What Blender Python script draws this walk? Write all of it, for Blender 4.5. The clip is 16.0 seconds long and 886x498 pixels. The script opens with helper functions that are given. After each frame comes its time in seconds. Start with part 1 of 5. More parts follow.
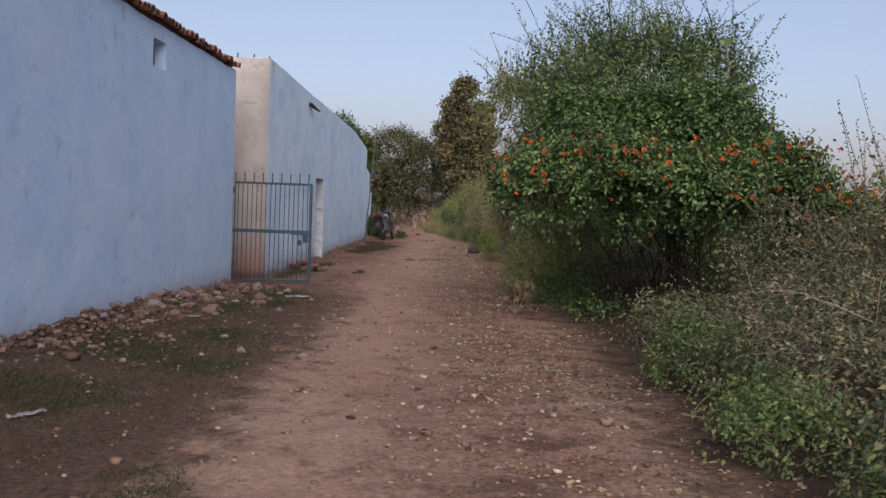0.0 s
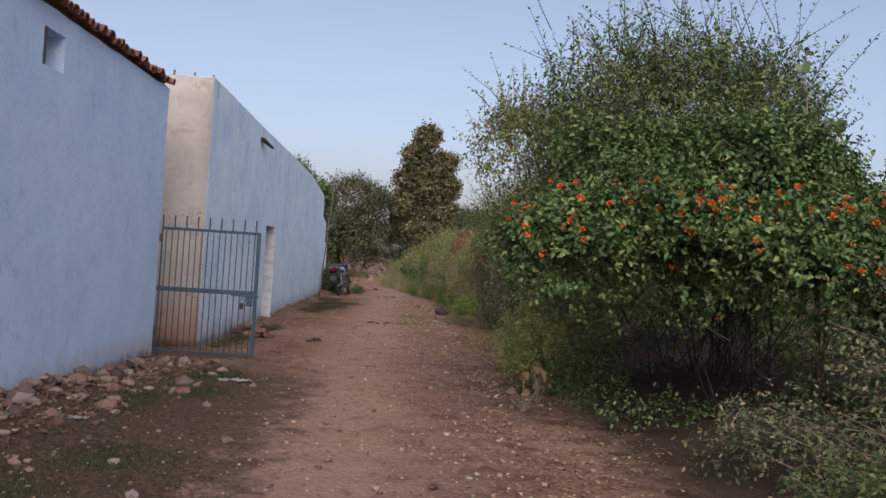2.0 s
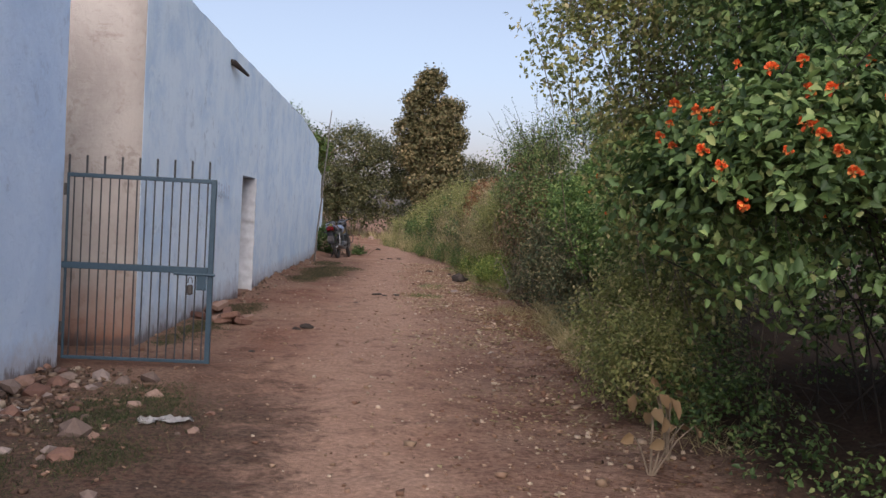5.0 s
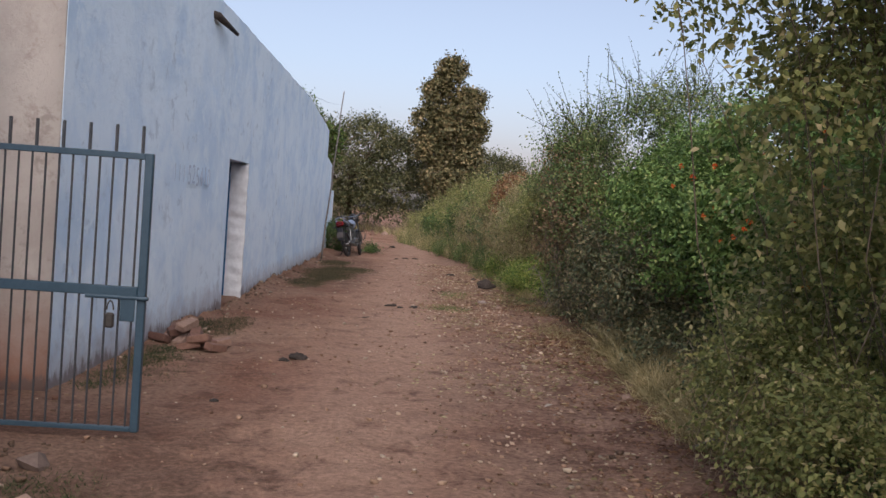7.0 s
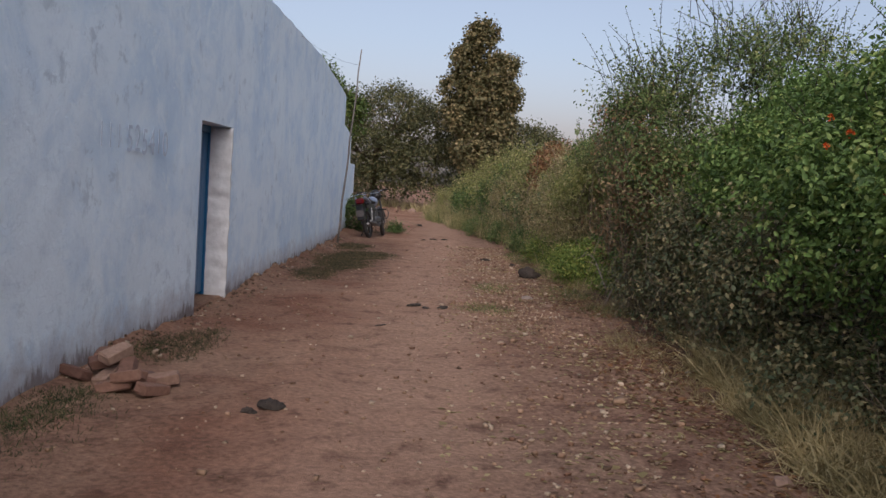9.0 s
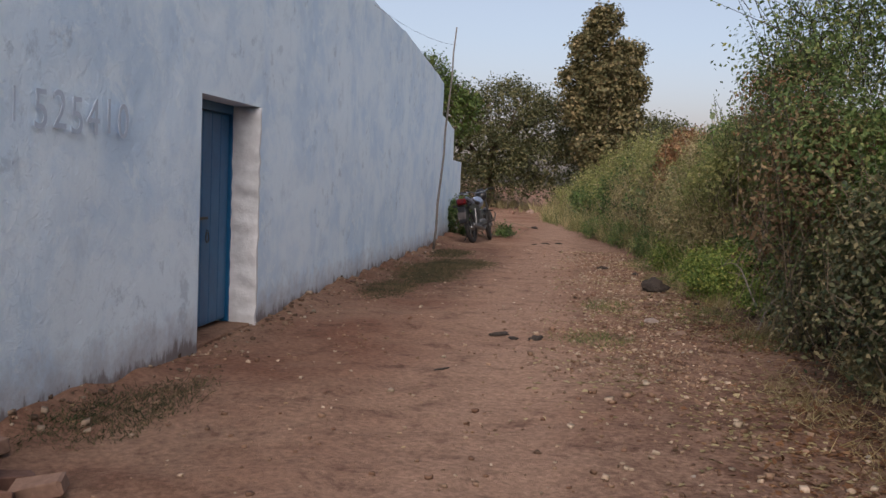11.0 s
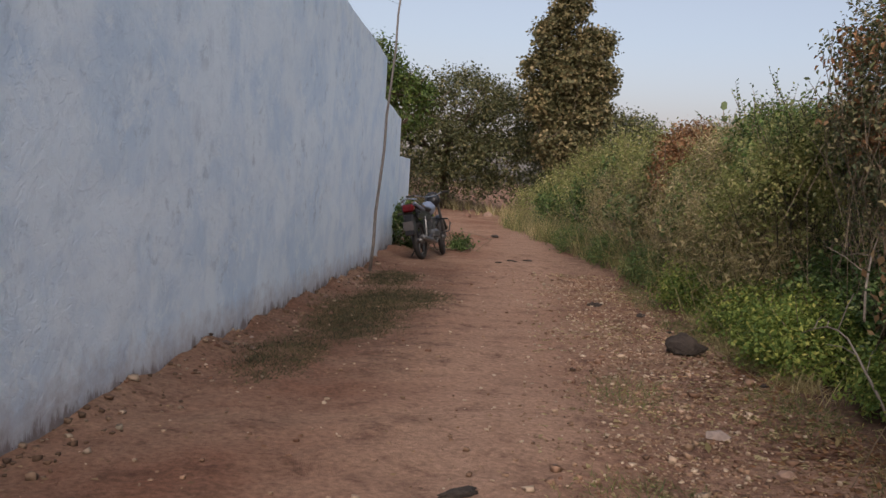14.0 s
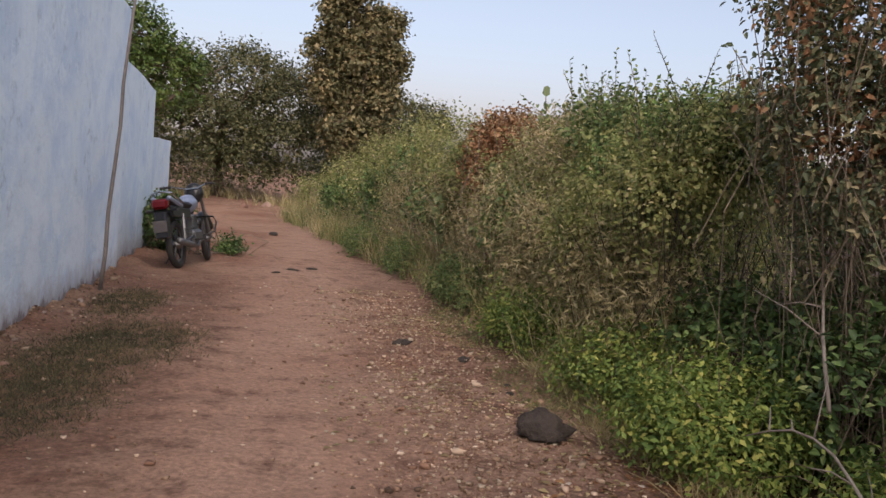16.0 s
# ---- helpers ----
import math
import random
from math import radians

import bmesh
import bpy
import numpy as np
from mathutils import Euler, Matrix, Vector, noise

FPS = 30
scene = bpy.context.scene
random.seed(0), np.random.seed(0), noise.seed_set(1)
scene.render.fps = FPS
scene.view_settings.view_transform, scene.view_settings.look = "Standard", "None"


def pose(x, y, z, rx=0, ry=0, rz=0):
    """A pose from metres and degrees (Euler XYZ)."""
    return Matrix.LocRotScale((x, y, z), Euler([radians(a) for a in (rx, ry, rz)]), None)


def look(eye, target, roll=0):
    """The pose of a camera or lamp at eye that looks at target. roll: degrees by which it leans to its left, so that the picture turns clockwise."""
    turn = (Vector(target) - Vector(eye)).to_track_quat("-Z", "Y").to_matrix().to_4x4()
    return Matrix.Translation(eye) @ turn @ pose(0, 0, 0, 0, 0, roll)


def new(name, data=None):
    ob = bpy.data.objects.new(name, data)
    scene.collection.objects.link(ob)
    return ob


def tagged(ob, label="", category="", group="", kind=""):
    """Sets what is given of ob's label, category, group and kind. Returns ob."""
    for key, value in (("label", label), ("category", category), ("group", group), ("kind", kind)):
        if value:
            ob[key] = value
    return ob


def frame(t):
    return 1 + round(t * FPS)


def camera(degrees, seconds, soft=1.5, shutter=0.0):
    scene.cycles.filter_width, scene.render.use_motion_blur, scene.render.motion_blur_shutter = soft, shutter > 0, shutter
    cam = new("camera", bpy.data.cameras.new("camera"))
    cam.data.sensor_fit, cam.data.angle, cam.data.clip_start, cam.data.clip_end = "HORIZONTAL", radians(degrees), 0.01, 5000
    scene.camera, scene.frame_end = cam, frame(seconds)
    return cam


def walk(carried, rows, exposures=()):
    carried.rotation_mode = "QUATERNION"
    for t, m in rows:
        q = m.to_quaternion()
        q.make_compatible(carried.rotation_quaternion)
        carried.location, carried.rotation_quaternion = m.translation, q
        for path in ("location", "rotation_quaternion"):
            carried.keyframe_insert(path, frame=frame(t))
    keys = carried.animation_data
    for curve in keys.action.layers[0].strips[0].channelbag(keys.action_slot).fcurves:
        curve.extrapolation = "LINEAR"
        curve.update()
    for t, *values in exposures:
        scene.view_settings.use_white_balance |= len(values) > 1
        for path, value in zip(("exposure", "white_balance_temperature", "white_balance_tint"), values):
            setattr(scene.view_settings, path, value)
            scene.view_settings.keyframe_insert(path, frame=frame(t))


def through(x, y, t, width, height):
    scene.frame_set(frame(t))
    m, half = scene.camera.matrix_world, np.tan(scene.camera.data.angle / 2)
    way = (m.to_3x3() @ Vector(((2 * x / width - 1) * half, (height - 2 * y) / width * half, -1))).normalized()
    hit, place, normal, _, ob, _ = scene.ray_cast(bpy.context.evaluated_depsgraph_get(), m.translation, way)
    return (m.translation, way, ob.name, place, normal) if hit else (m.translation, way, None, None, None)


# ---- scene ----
cam = camera(51.2, 16.0)
PATH = [
    (0, (1.487, -6.488, 1.305), (1.465, -4.491, 1.214), 2.1),
    (0.5, (1.232, -5.737, 1.284), (1.219, -3.739, 1.209), 2.8),
    (1, (1.128, -4.902, 1.26), (1.12, -2.903, 1.222), 2.8),
    (1.5, (1.108, -4.161, 1.321), (1.136, -2.161, 1.323), 3.5),
    (2, (1.085, -3.619, 1.384), (1.162, -1.621, 1.41), 3.7),
    (2.5, (1.078, -3.066, 1.393), (1.181, -1.069, 1.413), 3.2),
    (3, (0.911, -2.311, 1.381), (1.042, -0.316, 1.386), 3.4),
    (3.5, (0.844, -1.644, 1.405), (0.973, 0.352, 1.396), 3.7),
    (4, (0.803, -1.038, 1.381), (0.925, 0.958, 1.364), 3.9),
    (4.5, (0.841, -0.489, 1.377), (0.944, 1.508, 1.335), 3.3),
    (5, (0.837, 0.204, 1.384), (0.922, 2.201, 1.314), 3.0),
    (7.5, (0.702, 3.432, 1.4), (0.756, 5.43, 1.317), 4.3),
    (8, (0.69, 4.008, 1.439), (0.74, 6.006, 1.354), 4.2),
    (8.5, (0.719, 4.885, 1.384), (0.746, 6.883, 1.289), 3.1),
    (9, (0.72, 5.633, 1.391), (0.717, 7.628, 1.251), 3.7),
    (11.3, (1.029, 8.591, 1.304), (0.713, 10.561, 1.157), 1.7),
    (11.5, (1.03, 8.856, 1.354), (0.691, 10.822, 1.222), 1.3),
    (12, (1.069, 9.436, 1.39), (0.682, 11.396, 1.283), 1.6),
    (12.5, (0.982, 10.07, 1.389), (0.569, 12.024, 1.286), 2.1),
    (13, (0.903, 10.713, 1.408), (0.486, 12.665, 1.289), 2.3),
    (13.5, (0.784, 11.341, 1.399), (0.446, 13.307, 1.262), 2.8),
    (14, (0.641, 12.122, 1.393), (0.465, 14.109, 1.241), 3.3),
    (14.5, (0.617, 12.778, 1.38), (0.64, 14.771, 1.218), 3.7),
    (15, (0.583, 13.47, 1.409), (0.783, 15.454, 1.247), 4.1),
    (15.5, (0.568, 14.151, 1.454), (0.857, 16.125, 1.311), 4.7),
    (16, (0.589, 14.939, 1.486), (0.882, 16.912, 1.338), 4.8),
]
walk(cam, [(t, look(eye, target, roll)) for t, eye, target, roll in PATH], [(0.0, 0.62, 5850, 5), (0.5, 0.78, 5850, 5), (1.2, 0.66, 5870, 5), (3.0, 0.72, 5910, 5), (4.0, 0.79, 5950, 5), (5.0, 0.90, 5980, 5), (7.5, 0.84, 6050, 5), (8.5, 0.66, 6090, 5), (9.0, 0.60, 6100, 5), (11.5, 0.70, 6400, 4), (12.2, 0.55, 6500, 4), (13.5, 0.57, 6500, 4), (15.0, 0.90, 6430, 7), (16.0, 0.93, 6370, 7)])

# ---- world and light ----
SUN_UP, SUN_AZ = 40.0, 180.0     # a hazy low sun behind the walker; azimuth clockwise from +y
world = bpy.data.worlds.new("world")
scene.world = world
world.use_nodes = True
wn = world.node_tree
sky = wn.nodes.new("ShaderNodeTexSky")
sky.sky_type = 'NISHITA'
sky.sun_disc = False
sky.sun_elevation, sky.sun_rotation = radians(SUN_UP), radians(SUN_AZ)
sky.air_density, sky.dust_density, sky.ozone_density = 1.0, 2.6, 2.0
wn.nodes["Background"].inputs[1].default_value = 0.087
# evening haze takes the strength out of the blue
haze = wn.nodes.new("ShaderNodeHueSaturation")
haze.inputs["Saturation"].default_value = 0.58
tone = wn.nodes.new("ShaderNodeMix")
tone.data_type, tone.blend_type = 'RGBA', 'MULTIPLY'
tone.inputs[0].default_value = 1.0
tone.inputs[7].default_value = (1.03, 0.97, 1.03, 1)
wn.links.new(sky.outputs[0], haze.inputs["Color"])
wn.links.new(haze.outputs[0], tone.inputs[6])
# the pale air near the horizon turns pinkish in the evening dust; deeper blue air stays as it is
depth = wn.nodes.new("ShaderNodeSeparateColor")
depth.mode = 'HSV'
blush = wn.nodes.new("ShaderNodeMapRange")
for socket, value in zip(("From Min", "From Max", "To Min", "To Max"), (0.12, 0.48, 1.0, 0.0)):
    blush.inputs[socket].default_value = value
dusk = wn.nodes.new("ShaderNodeMix")
dusk.data_type, dusk.blend_type = 'RGBA', 'MULTIPLY'
dusk.inputs[7].default_value = (1.12, 0.95, 0.90, 1)
wn.links.new(sky.outputs[0], depth.inputs[0])
wn.links.new(depth.outputs[1], blush.inputs["Value"])
wn.links.new(blush.outputs[0], dusk.inputs[0])
wn.links.new(tone.outputs[2], dusk.inputs[6])
wn.links.new(dusk.outputs[2], wn.nodes["Background"].inputs[0])
sun = new("sun", bpy.data.lights.new("sun", 'SUN'))
sun.data.energy, sun.data.angle, sun.data.color = 1.75, radians(70), (1.0, 0.89, 0.80)
sd = Vector((math.sin(radians(SUN_AZ)) * math.cos(radians(SUN_UP)), math.cos(radians(SUN_AZ)) * math.cos(radians(SUN_UP)), math.sin(radians(SUN_UP))))
sun.matrix_world = look(sd * 60, (0, 0, 0))


# ---- materials ----
def mat(name):
    m = bpy.data.materials.new(name)
    m.use_nodes = True
    t = m.node_tree
    return m, t, t.nodes["Principled BSDF"]


def node(t, kind, **sockets):
    n = t.nodes.new("ShaderNode" + kind)
    for k, v in sockets.items():
        n.inputs[k.replace("_", " ")].default_value = v
    return n


def ramp(t, src, stops, interp='LINEAR'):
    r = t.nodes.new("ShaderNodeValToRGB")
    e = r.color_ramp.elements
    r.color_ramp.interpolation = interp
    while len(e) < len(stops):
        e.new(0.5)
    for el, (p, c) in zip(e, stops):
        el.position = p
        el.color = (*c, 1) if len(c) == 3 else c
    t.links.new(src, r.inputs[0])
    return r.outputs[0]


def coords(t, scale=(1, 1, 1)):
    g = t.nodes.new("ShaderNodeNewGeometry")
    mp = t.nodes.new("ShaderNodeMapping")
    mp.inputs["Scale"].default_value = scale
    t.links.new(g.outputs["Position"], mp.inputs["Vector"])
    return mp.outputs[0]


def noise_tex(t, vec, scale, detail=4, rough=0.6, distort=0.0):
    n = node(t, "TexNoise", Scale=scale, Detail=detail, Roughness=rough, Distortion=distort)
    t.links.new(vec, n.inputs["Vector"])
    return n.outputs["Fac"]


def mix(t, fac, a, b, mode='MIX'):
    n = t.nodes.new("ShaderNodeMix")
    n.data_type, n.blend_type = 'RGBA', mode
    for sock, v in ((n.inputs[0], fac), (n.inputs[6], a), (n.inputs[7], b)):
        if isinstance(v, (int, float)):
            sock.default_value = v
        elif isinstance(v, tuple):
            sock.default_value = (*v, 1)
        else:
            t.links.new(v, sock)
    return n.outputs[2]


def calc(t, op, a, b=0.0, clamp=False):
    n = t.nodes.new("ShaderNodeMath")
    n.operation, n.use_clamp = op, clamp
    for sock, v in zip(n.inputs, (a, b)):
        if isinstance(v, (int, float)):
            sock.default_value = v
        else:
            t.links.new(v, sock)
    return n.outputs[0]


def bump(t, p, height, strength, distance):
    b = node(t, "Bump", Strength=strength, Distance=distance)
    t.links.new(height, b.inputs["Height"])
    t.links.new(b.outputs[0], p.inputs["Normal"])
    return b


def simple(name, c1, c2, scale=20, rough=0.7, metal=0.0, relief=0.3, dist=0.004):
    m, t, p = mat(name)
    v = coords(t)
    f = noise_tex(t, v, scale, 5)
    big = noise_tex(t, v, scale * 0.13, 3)
    c = ramp(t, calc(t, 'ADD', calc(t, 'MULTIPLY', f, 0.6), calc(t, 'MULTIPLY', big, 0.4)), [(0.32, c1), (0.68, c2)])
    t.links.new(c, p.inputs["Base Color"])
    p.inputs["Roughness"].default_value, p.inputs["Metallic"].default_value = rough, metal
    bump(t, p, f, relief, dist)
    return m


def piece(name, stops, scale=30, rough=0.85, relief=0.5):
    """A material whose tone differs from object to object."""
    m, t, p = mat(name)
    o = t.nodes.new("ShaderNodeObjectInfo")
    c = ramp(t, o.outputs["Random"], stops)
    f = noise_tex(t, coords(t), scale, 5)
    c = mix(t, 0.5, c, ramp(t, f, [(0.3, (0.35, 0.3, 0.27)), (0.7, (1, 1, 1))]), 'MULTIPLY')
    t.links.new(c, p.inputs["Base Color"])
    p.inputs["Roughness"].default_value = rough
    bump(t, p, f, relief, 0.01)
    return m


def leaf_mat(name, stops, through=0.22, rough=0.55):
    m, t, p = mat(name)
    g = t.nodes.new("ShaderNodeNewGeometry")
    c = ramp(t, g.outputs["Random Per Island"], stops)
    patch = noise_tex(t, coords(t), 1.7, 2)
    c = mix(t, 1.0, c, ramp(t, patch, [(0.3, (0.62, 0.66, 0.6)), (0.7, (1.12, 1.08, 1.0))]), 'MULTIPLY')
    t.links.new(c, p.inputs["Base Color"])
    p.inputs["Roughness"].default_value = rough
    p.inputs["Specular IOR Level"].default_value = 0.35
    tr = t.nodes.new("ShaderNodeBsdfTranslucent")
    t.links.new(c, tr.inputs[0])
    mx = t.nodes.new("ShaderNodeMixShader")
    mx.inputs[0].default_value = through
    t.links.new(p.outputs[0], mx.inputs[1])
    t.links.new(tr.outputs[0], mx.inputs[2])
    t.links.new(mx.outputs[0], t.nodes["Material Output"].inputs[0])
    return m


def whitewash(name, base, pale, dirt, low, rise=0.36, grime=0.30, flake=0.5):
    """Limewash over rough plaster: pale patches, runs from the top, splashes of red earth along the foot."""
    m, t, p = mat(name)
    v = coords(t)
    patch = noise_tex(t, v, 1.3, 6, 0.65, 0.4)
    runs = noise_tex(t, coords(t, (1, 1.6, 0.30)), 1.3, 3, 0.5)
    fine = noise_tex(t, v, 34, 5, 0.7)
    c = ramp(t, patch, [(0.38, base), (0.58, pale)])
    blotch = noise_tex(t, v, 2.6, 7, 0.72, 0.6)
    c = mix(t, ramp(t, blotch, [(0.56, (0, 0, 0)), (0.70, (grime, grime, grime))]), c, dirt)
    c = mix(t, ramp(t, noise_tex(t, v, 3.4, 7, 0.75, 0.5), [(0.54, (0, 0, 0)), (0.60, (flake, flake, flake))]), c, pale)
    c = mix(t, ramp(t, runs, [(0.52, (0, 0, 0)), (0.75, (0.05, 0.05, 0.05))]), c, dirt)
    spots = noise_tex(t, v, 5.5, 6, 0.75)
    c = mix(t, ramp(t, spots, [(0.60, (0, 0, 0)), (0.70, (0.22, 0.22, 0.22))]), c, dirt)
    # torn scuffs where the skin of lime has lifted
    scuff = noise_tex(t, v, 4.0, 7, 0.72, 0.25)
    where = noise_tex(t, v, 0.7, 2)
    c = mix(t, calc(t, 'MULTIPLY', ramp(t, scuff, [(0.56, (0, 0, 0)), (0.63, (1, 1, 1))]), ramp(t, where, [(0.46, (0, 0, 0)), (0.58, (0.40, 0.40, 0.40))])), c, tuple(0.72 * k for k in dirt))
    z = t.nodes.new("ShaderNodeSeparateXYZ")
    t.links.new(v, z.inputs[0])
    edge = calc(t, 'ADD', z.outputs["Z"], calc(t, 'MULTIPLY', spots, -0.55))
    c = mix(t, ramp(t, calc(t, 'ADD', edge, 0.30), [(0.06, (0.8, 0.8, 0.8)), (rise, (0, 0, 0))]), c, low)
    # scraped, scoured plaster in a ragged band along the ground
    rag_edge = calc(t, 'ADD', z.outputs["Z"], calc(t, 'MULTIPLY', noise_tex(t, coords(t, (1, 1, 0.3)), 6.0, 5, 0.75), -0.55))
    c = mix(t, ramp(t, calc(t, 'ADD', rag_edge, 0.5), [(0.25, (0.75, 0.75, 0.75)), (0.31, (0, 0, 0))]), c, (0.16, 0.125, 0.115))
    t.links.new(c, p.inputs["Base Color"])
    p.inputs["Roughness"].default_value = 0.9
    p.inputs["Specular IOR Level"].default_value = 0.2
    h = calc(t, 'ADD', calc(t, 'MULTIPLY', noise_tex(t, v, 3.6, 5, 0.58), 1.0), calc(t, 'MULTIPLY', fine, 0.09))
    # layers of old lime, each with a crisp broken edge
    for grain, rise_by in ((6.0, 0.10), (15.0, 0.05)):
        skin = noise_tex(t, v, grain, 6, 0.68, 0.5)
        h = calc(t, 'ADD', h, calc(t, 'MULTIPLY', ramp(t, skin, [(0.49, (0, 0, 0)), (0.53, (1, 1, 1))]), rise_by))
    bump(t, p, h, 0.8, 0.02)
    return m


def earth(name):
    m, t, p = mat(name)
    v = coords(t)
    xyz = t.nodes.new("ShaderNodeSeparateXYZ")
    t.links.new(v, xyz.inputs[0])
    big = noise_tex(t, v, 0.55, 5, 0.6, 0.5)
    mid = noise_tex(t, v, 3.2, 6, 0.7, 0.3)
    fine = noise_tex(t, v, 26, 6, 0.75)
    grit = noise_tex(t, v, 110, 3, 0.7)
    red, tan, dark = (0.225, 0.115, 0.078), (0.325, 0.21, 0.152), (0.095, 0.047, 0.034)
    c = ramp(t, big, [(0.33, red), (0.62, tan)])
    # the trodden strip is paler and sandier
    off = calc(t, 'ABSOLUTE', calc(t, 'ADD', xyz.outputs["X"], calc(t, 'MULTIPLY', big, -1.2)))
    track = ramp(t, off, [(0.25, (0.65, 0.65, 0.65)), (1.0, (0, 0, 0))])
    c = mix(t, track, c, (0.37, 0.25, 0.188))
    # darker humus on the verge by the houses
    along = ramp(t, calc(t, 'DIVIDE', calc(t, 'ADD', xyz.outputs["Y"], calc(t, 'MULTIPLY', big, 3.0)), 32.0), [(0.24, (1, 1, 1)), (0.32, (0.35, 0.35, 0.35)), (0.46, (0.15, 0.15, 0.15)), (0.58, (0.15, 0.15, 0.15)), (0.66, (0.55, 0.55, 0.55)), (0.85, (0.5, 0.5, 0.5)), (0.95, (0, 0, 0))])
    hm = calc(t, 'ADD', calc(t, 'MULTIPLY', xyz.outputs["X"], -0.45), calc(t, 'ADD', calc(t, 'MULTIPLY', mid, 0.9), calc(t, 'MULTIPLY', along, 0.34)))
    c = mix(t, calc(t, 'MULTIPLY', ramp(t, hm, [(0.58, (0, 0, 0)), (0.82, (0.85, 0.85, 0.85))]), along), c, ramp(t, fine, [(0.35, (0.035, 0.026, 0.02)), (0.7, (0.12, 0.08, 0.058))]))
    # grey gravel along the hedge side
    gv = calc(t, 'ADD', xyz.outputs["X"], calc(t, 'MULTIPLY', mid, 1.2))
    gv = ramp(t, calc(t, 'MULTIPLY', gv, 0.3), [(0.44, (0, 0, 0)), (0.62, (0.42, 0.42, 0.42))])
    c = mix(t, gv, c, ramp(t, fine, [(0.35, (0.14, 0.088, 0.066)), (0.65, (0.32, 0.235, 0.185))]))
    c = mix(t, ramp(t, mid, [(0.53, (0, 0, 0)), (0.70, (0.75, 0.75, 0.75))]), c, dark)
    damp = calc(t, 'MULTIPLY', ramp(t, noise_tex(t, coords(t, (1, 1.6, 1)), 1.9, 6, 0.72, 0.5), [(0.49, (0, 0, 0)), (0.61, (0.8, 0.8, 0.8))]), ramp(t, calc(t, 'MULTIPLY', xyz.outputs["X"], 0.3), [(0.3, (0.25, 0.25, 0.25)), (0.6, (1, 1, 1))]))
    c = mix(t, damp, c, (0.10, 0.052, 0.038))
    # black leaf mould under the hedge, with the hollow's shade painted into its tone
    mould_shade = ramp(t, calc(t, 'MULTIPLY', calc(t, 'ADD', xyz.outputs["X"], calc(t, 'MULTIPLY', mid, 0.9)), 0.2), [(0.60, (0, 0, 0)), (0.72, (0.9, 0.9, 0.9))])
    c = mix(t, mould_shade, c, (0.04, 0.028, 0.02))
    c = mix(t, 0.8, c, ramp(t, fine, [(0.32, (0.42, 0.40, 0.38)), (0.68, (1.24, 1.21, 1.17))]), 'MULTIPLY')
    c = mix(t, ramp(t, grit, [(0.66, (0, 0, 0)), (0.74, (0.5, 0.5, 0.5))]), c, (0.42, 0.32, 0.25))
    t.links.new(c, p.inputs["Base Color"])
    p.inputs["Roughness"].default_value = 0.95
    p.inputs["Specular IOR Level"].default_value = 0.15
    h = calc(t, 'ADD', mid, calc(t, 'ADD', calc(t, 'MULTIPLY', fine, 0.5), calc(t, 'MULTIPLY', grit, 0.2)))
    bump(t, p, h, 0.9, 0.03)
    return m


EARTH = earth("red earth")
WASH_BLUE = whitewash("pale blue limewash", (0.51, 0.645, 0.85), (0.58, 0.71, 0.89), (0.37, 0.47, 0.65), (0.42, 0.40, 0.42))
WASH_WHITE = whitewash("weathered limewash", (0.548, 0.688, 0.84), (0.70, 0.81, 0.905), (0.39, 0.495, 0.62), (0.36, 0.34, 0.36), 0.36, 0.38, 0.85)
WASH_JAMB = simple("grimy white limewash", (0.44, 0.45, 0.47), (0.64, 0.65, 0.67), 12, 0.9, 0, 0.6, 0.02)
PLASTER = whitewash("bare cement plaster", (0.36, 0.32, 0.29), (0.44, 0.40, 0.36), (0.22, 0.17, 0.14), (0.24, 0.10, 0.055), 0.85, 0.8)
GATE_PAINT = simple("blue grey gate paint", (0.018, 0.042, 0.065), (0.035, 0.065, 0.09), 40, 0.45, 0.0, 0.2)
BAR_RUST = simple("dark gate bar paint", (0.02, 0.026, 0.034), (0.04, 0.036, 0.036), 60, 0.6, 0.0, 0.3)
DOOR_PAINT = simple("blue door paint", (0.004, 0.058, 0.155), (0.013, 0.105, 0.235), 9, 0.42, 0.0, 0.25)
IRON = simple("dull iron", (0.05, 0.045, 0.04), (0.12, 0.11, 0.10), 50, 0.5, 0.8, 0.3)
CLAY = piece("clay roof tile", [(0, (0.12, 0.048, 0.032)), (0.5, (0.20, 0.085, 0.055)), (1, (0.27, 0.14, 0.09))])
BRICK = piece("worn brick", [(0, (0.11, 0.055, 0.04)), (0.5, (0.20, 0.11, 0.078)), (1, (0.29, 0.20, 0.155))])
STONE = piece("rubble stone", [(0, (0.09, 0.06, 0.048)), (0.6, (0.18, 0.13, 0.105)), (1, (0.33, 0.27, 0.24))])
BARK = simple("bark", (0.06, 0.045, 0.032), (0.16, 0.12, 0.085), 18, 0.9, 0, 0.8, 0.02)
TWIG = simple("dry twig", (0.10, 0.075, 0.05), (0.26, 0.20, 0.14), 30, 0.85, 0, 0.4)
BAMBOO = simple("weathered bamboo", (0.11, 0.10, 0.095), (0.19, 0.17, 0.155), 14, 0.7, 0, 0.3)
DUNG = simple("dried dung", (0.018, 0.014, 0.012), (0.06, 0.045, 0.036), 35, 0.95, 0, 0.9, 0.03)
LANTANA = leaf_mat("lantana leaf", [(0, (0.036, 0.068, 0.023)), (0.5, (0.094, 0.155, 0.048)), (0.85, (0.17, 0.25, 0.082)), (1, (0.28, 0.31, 0.125))])
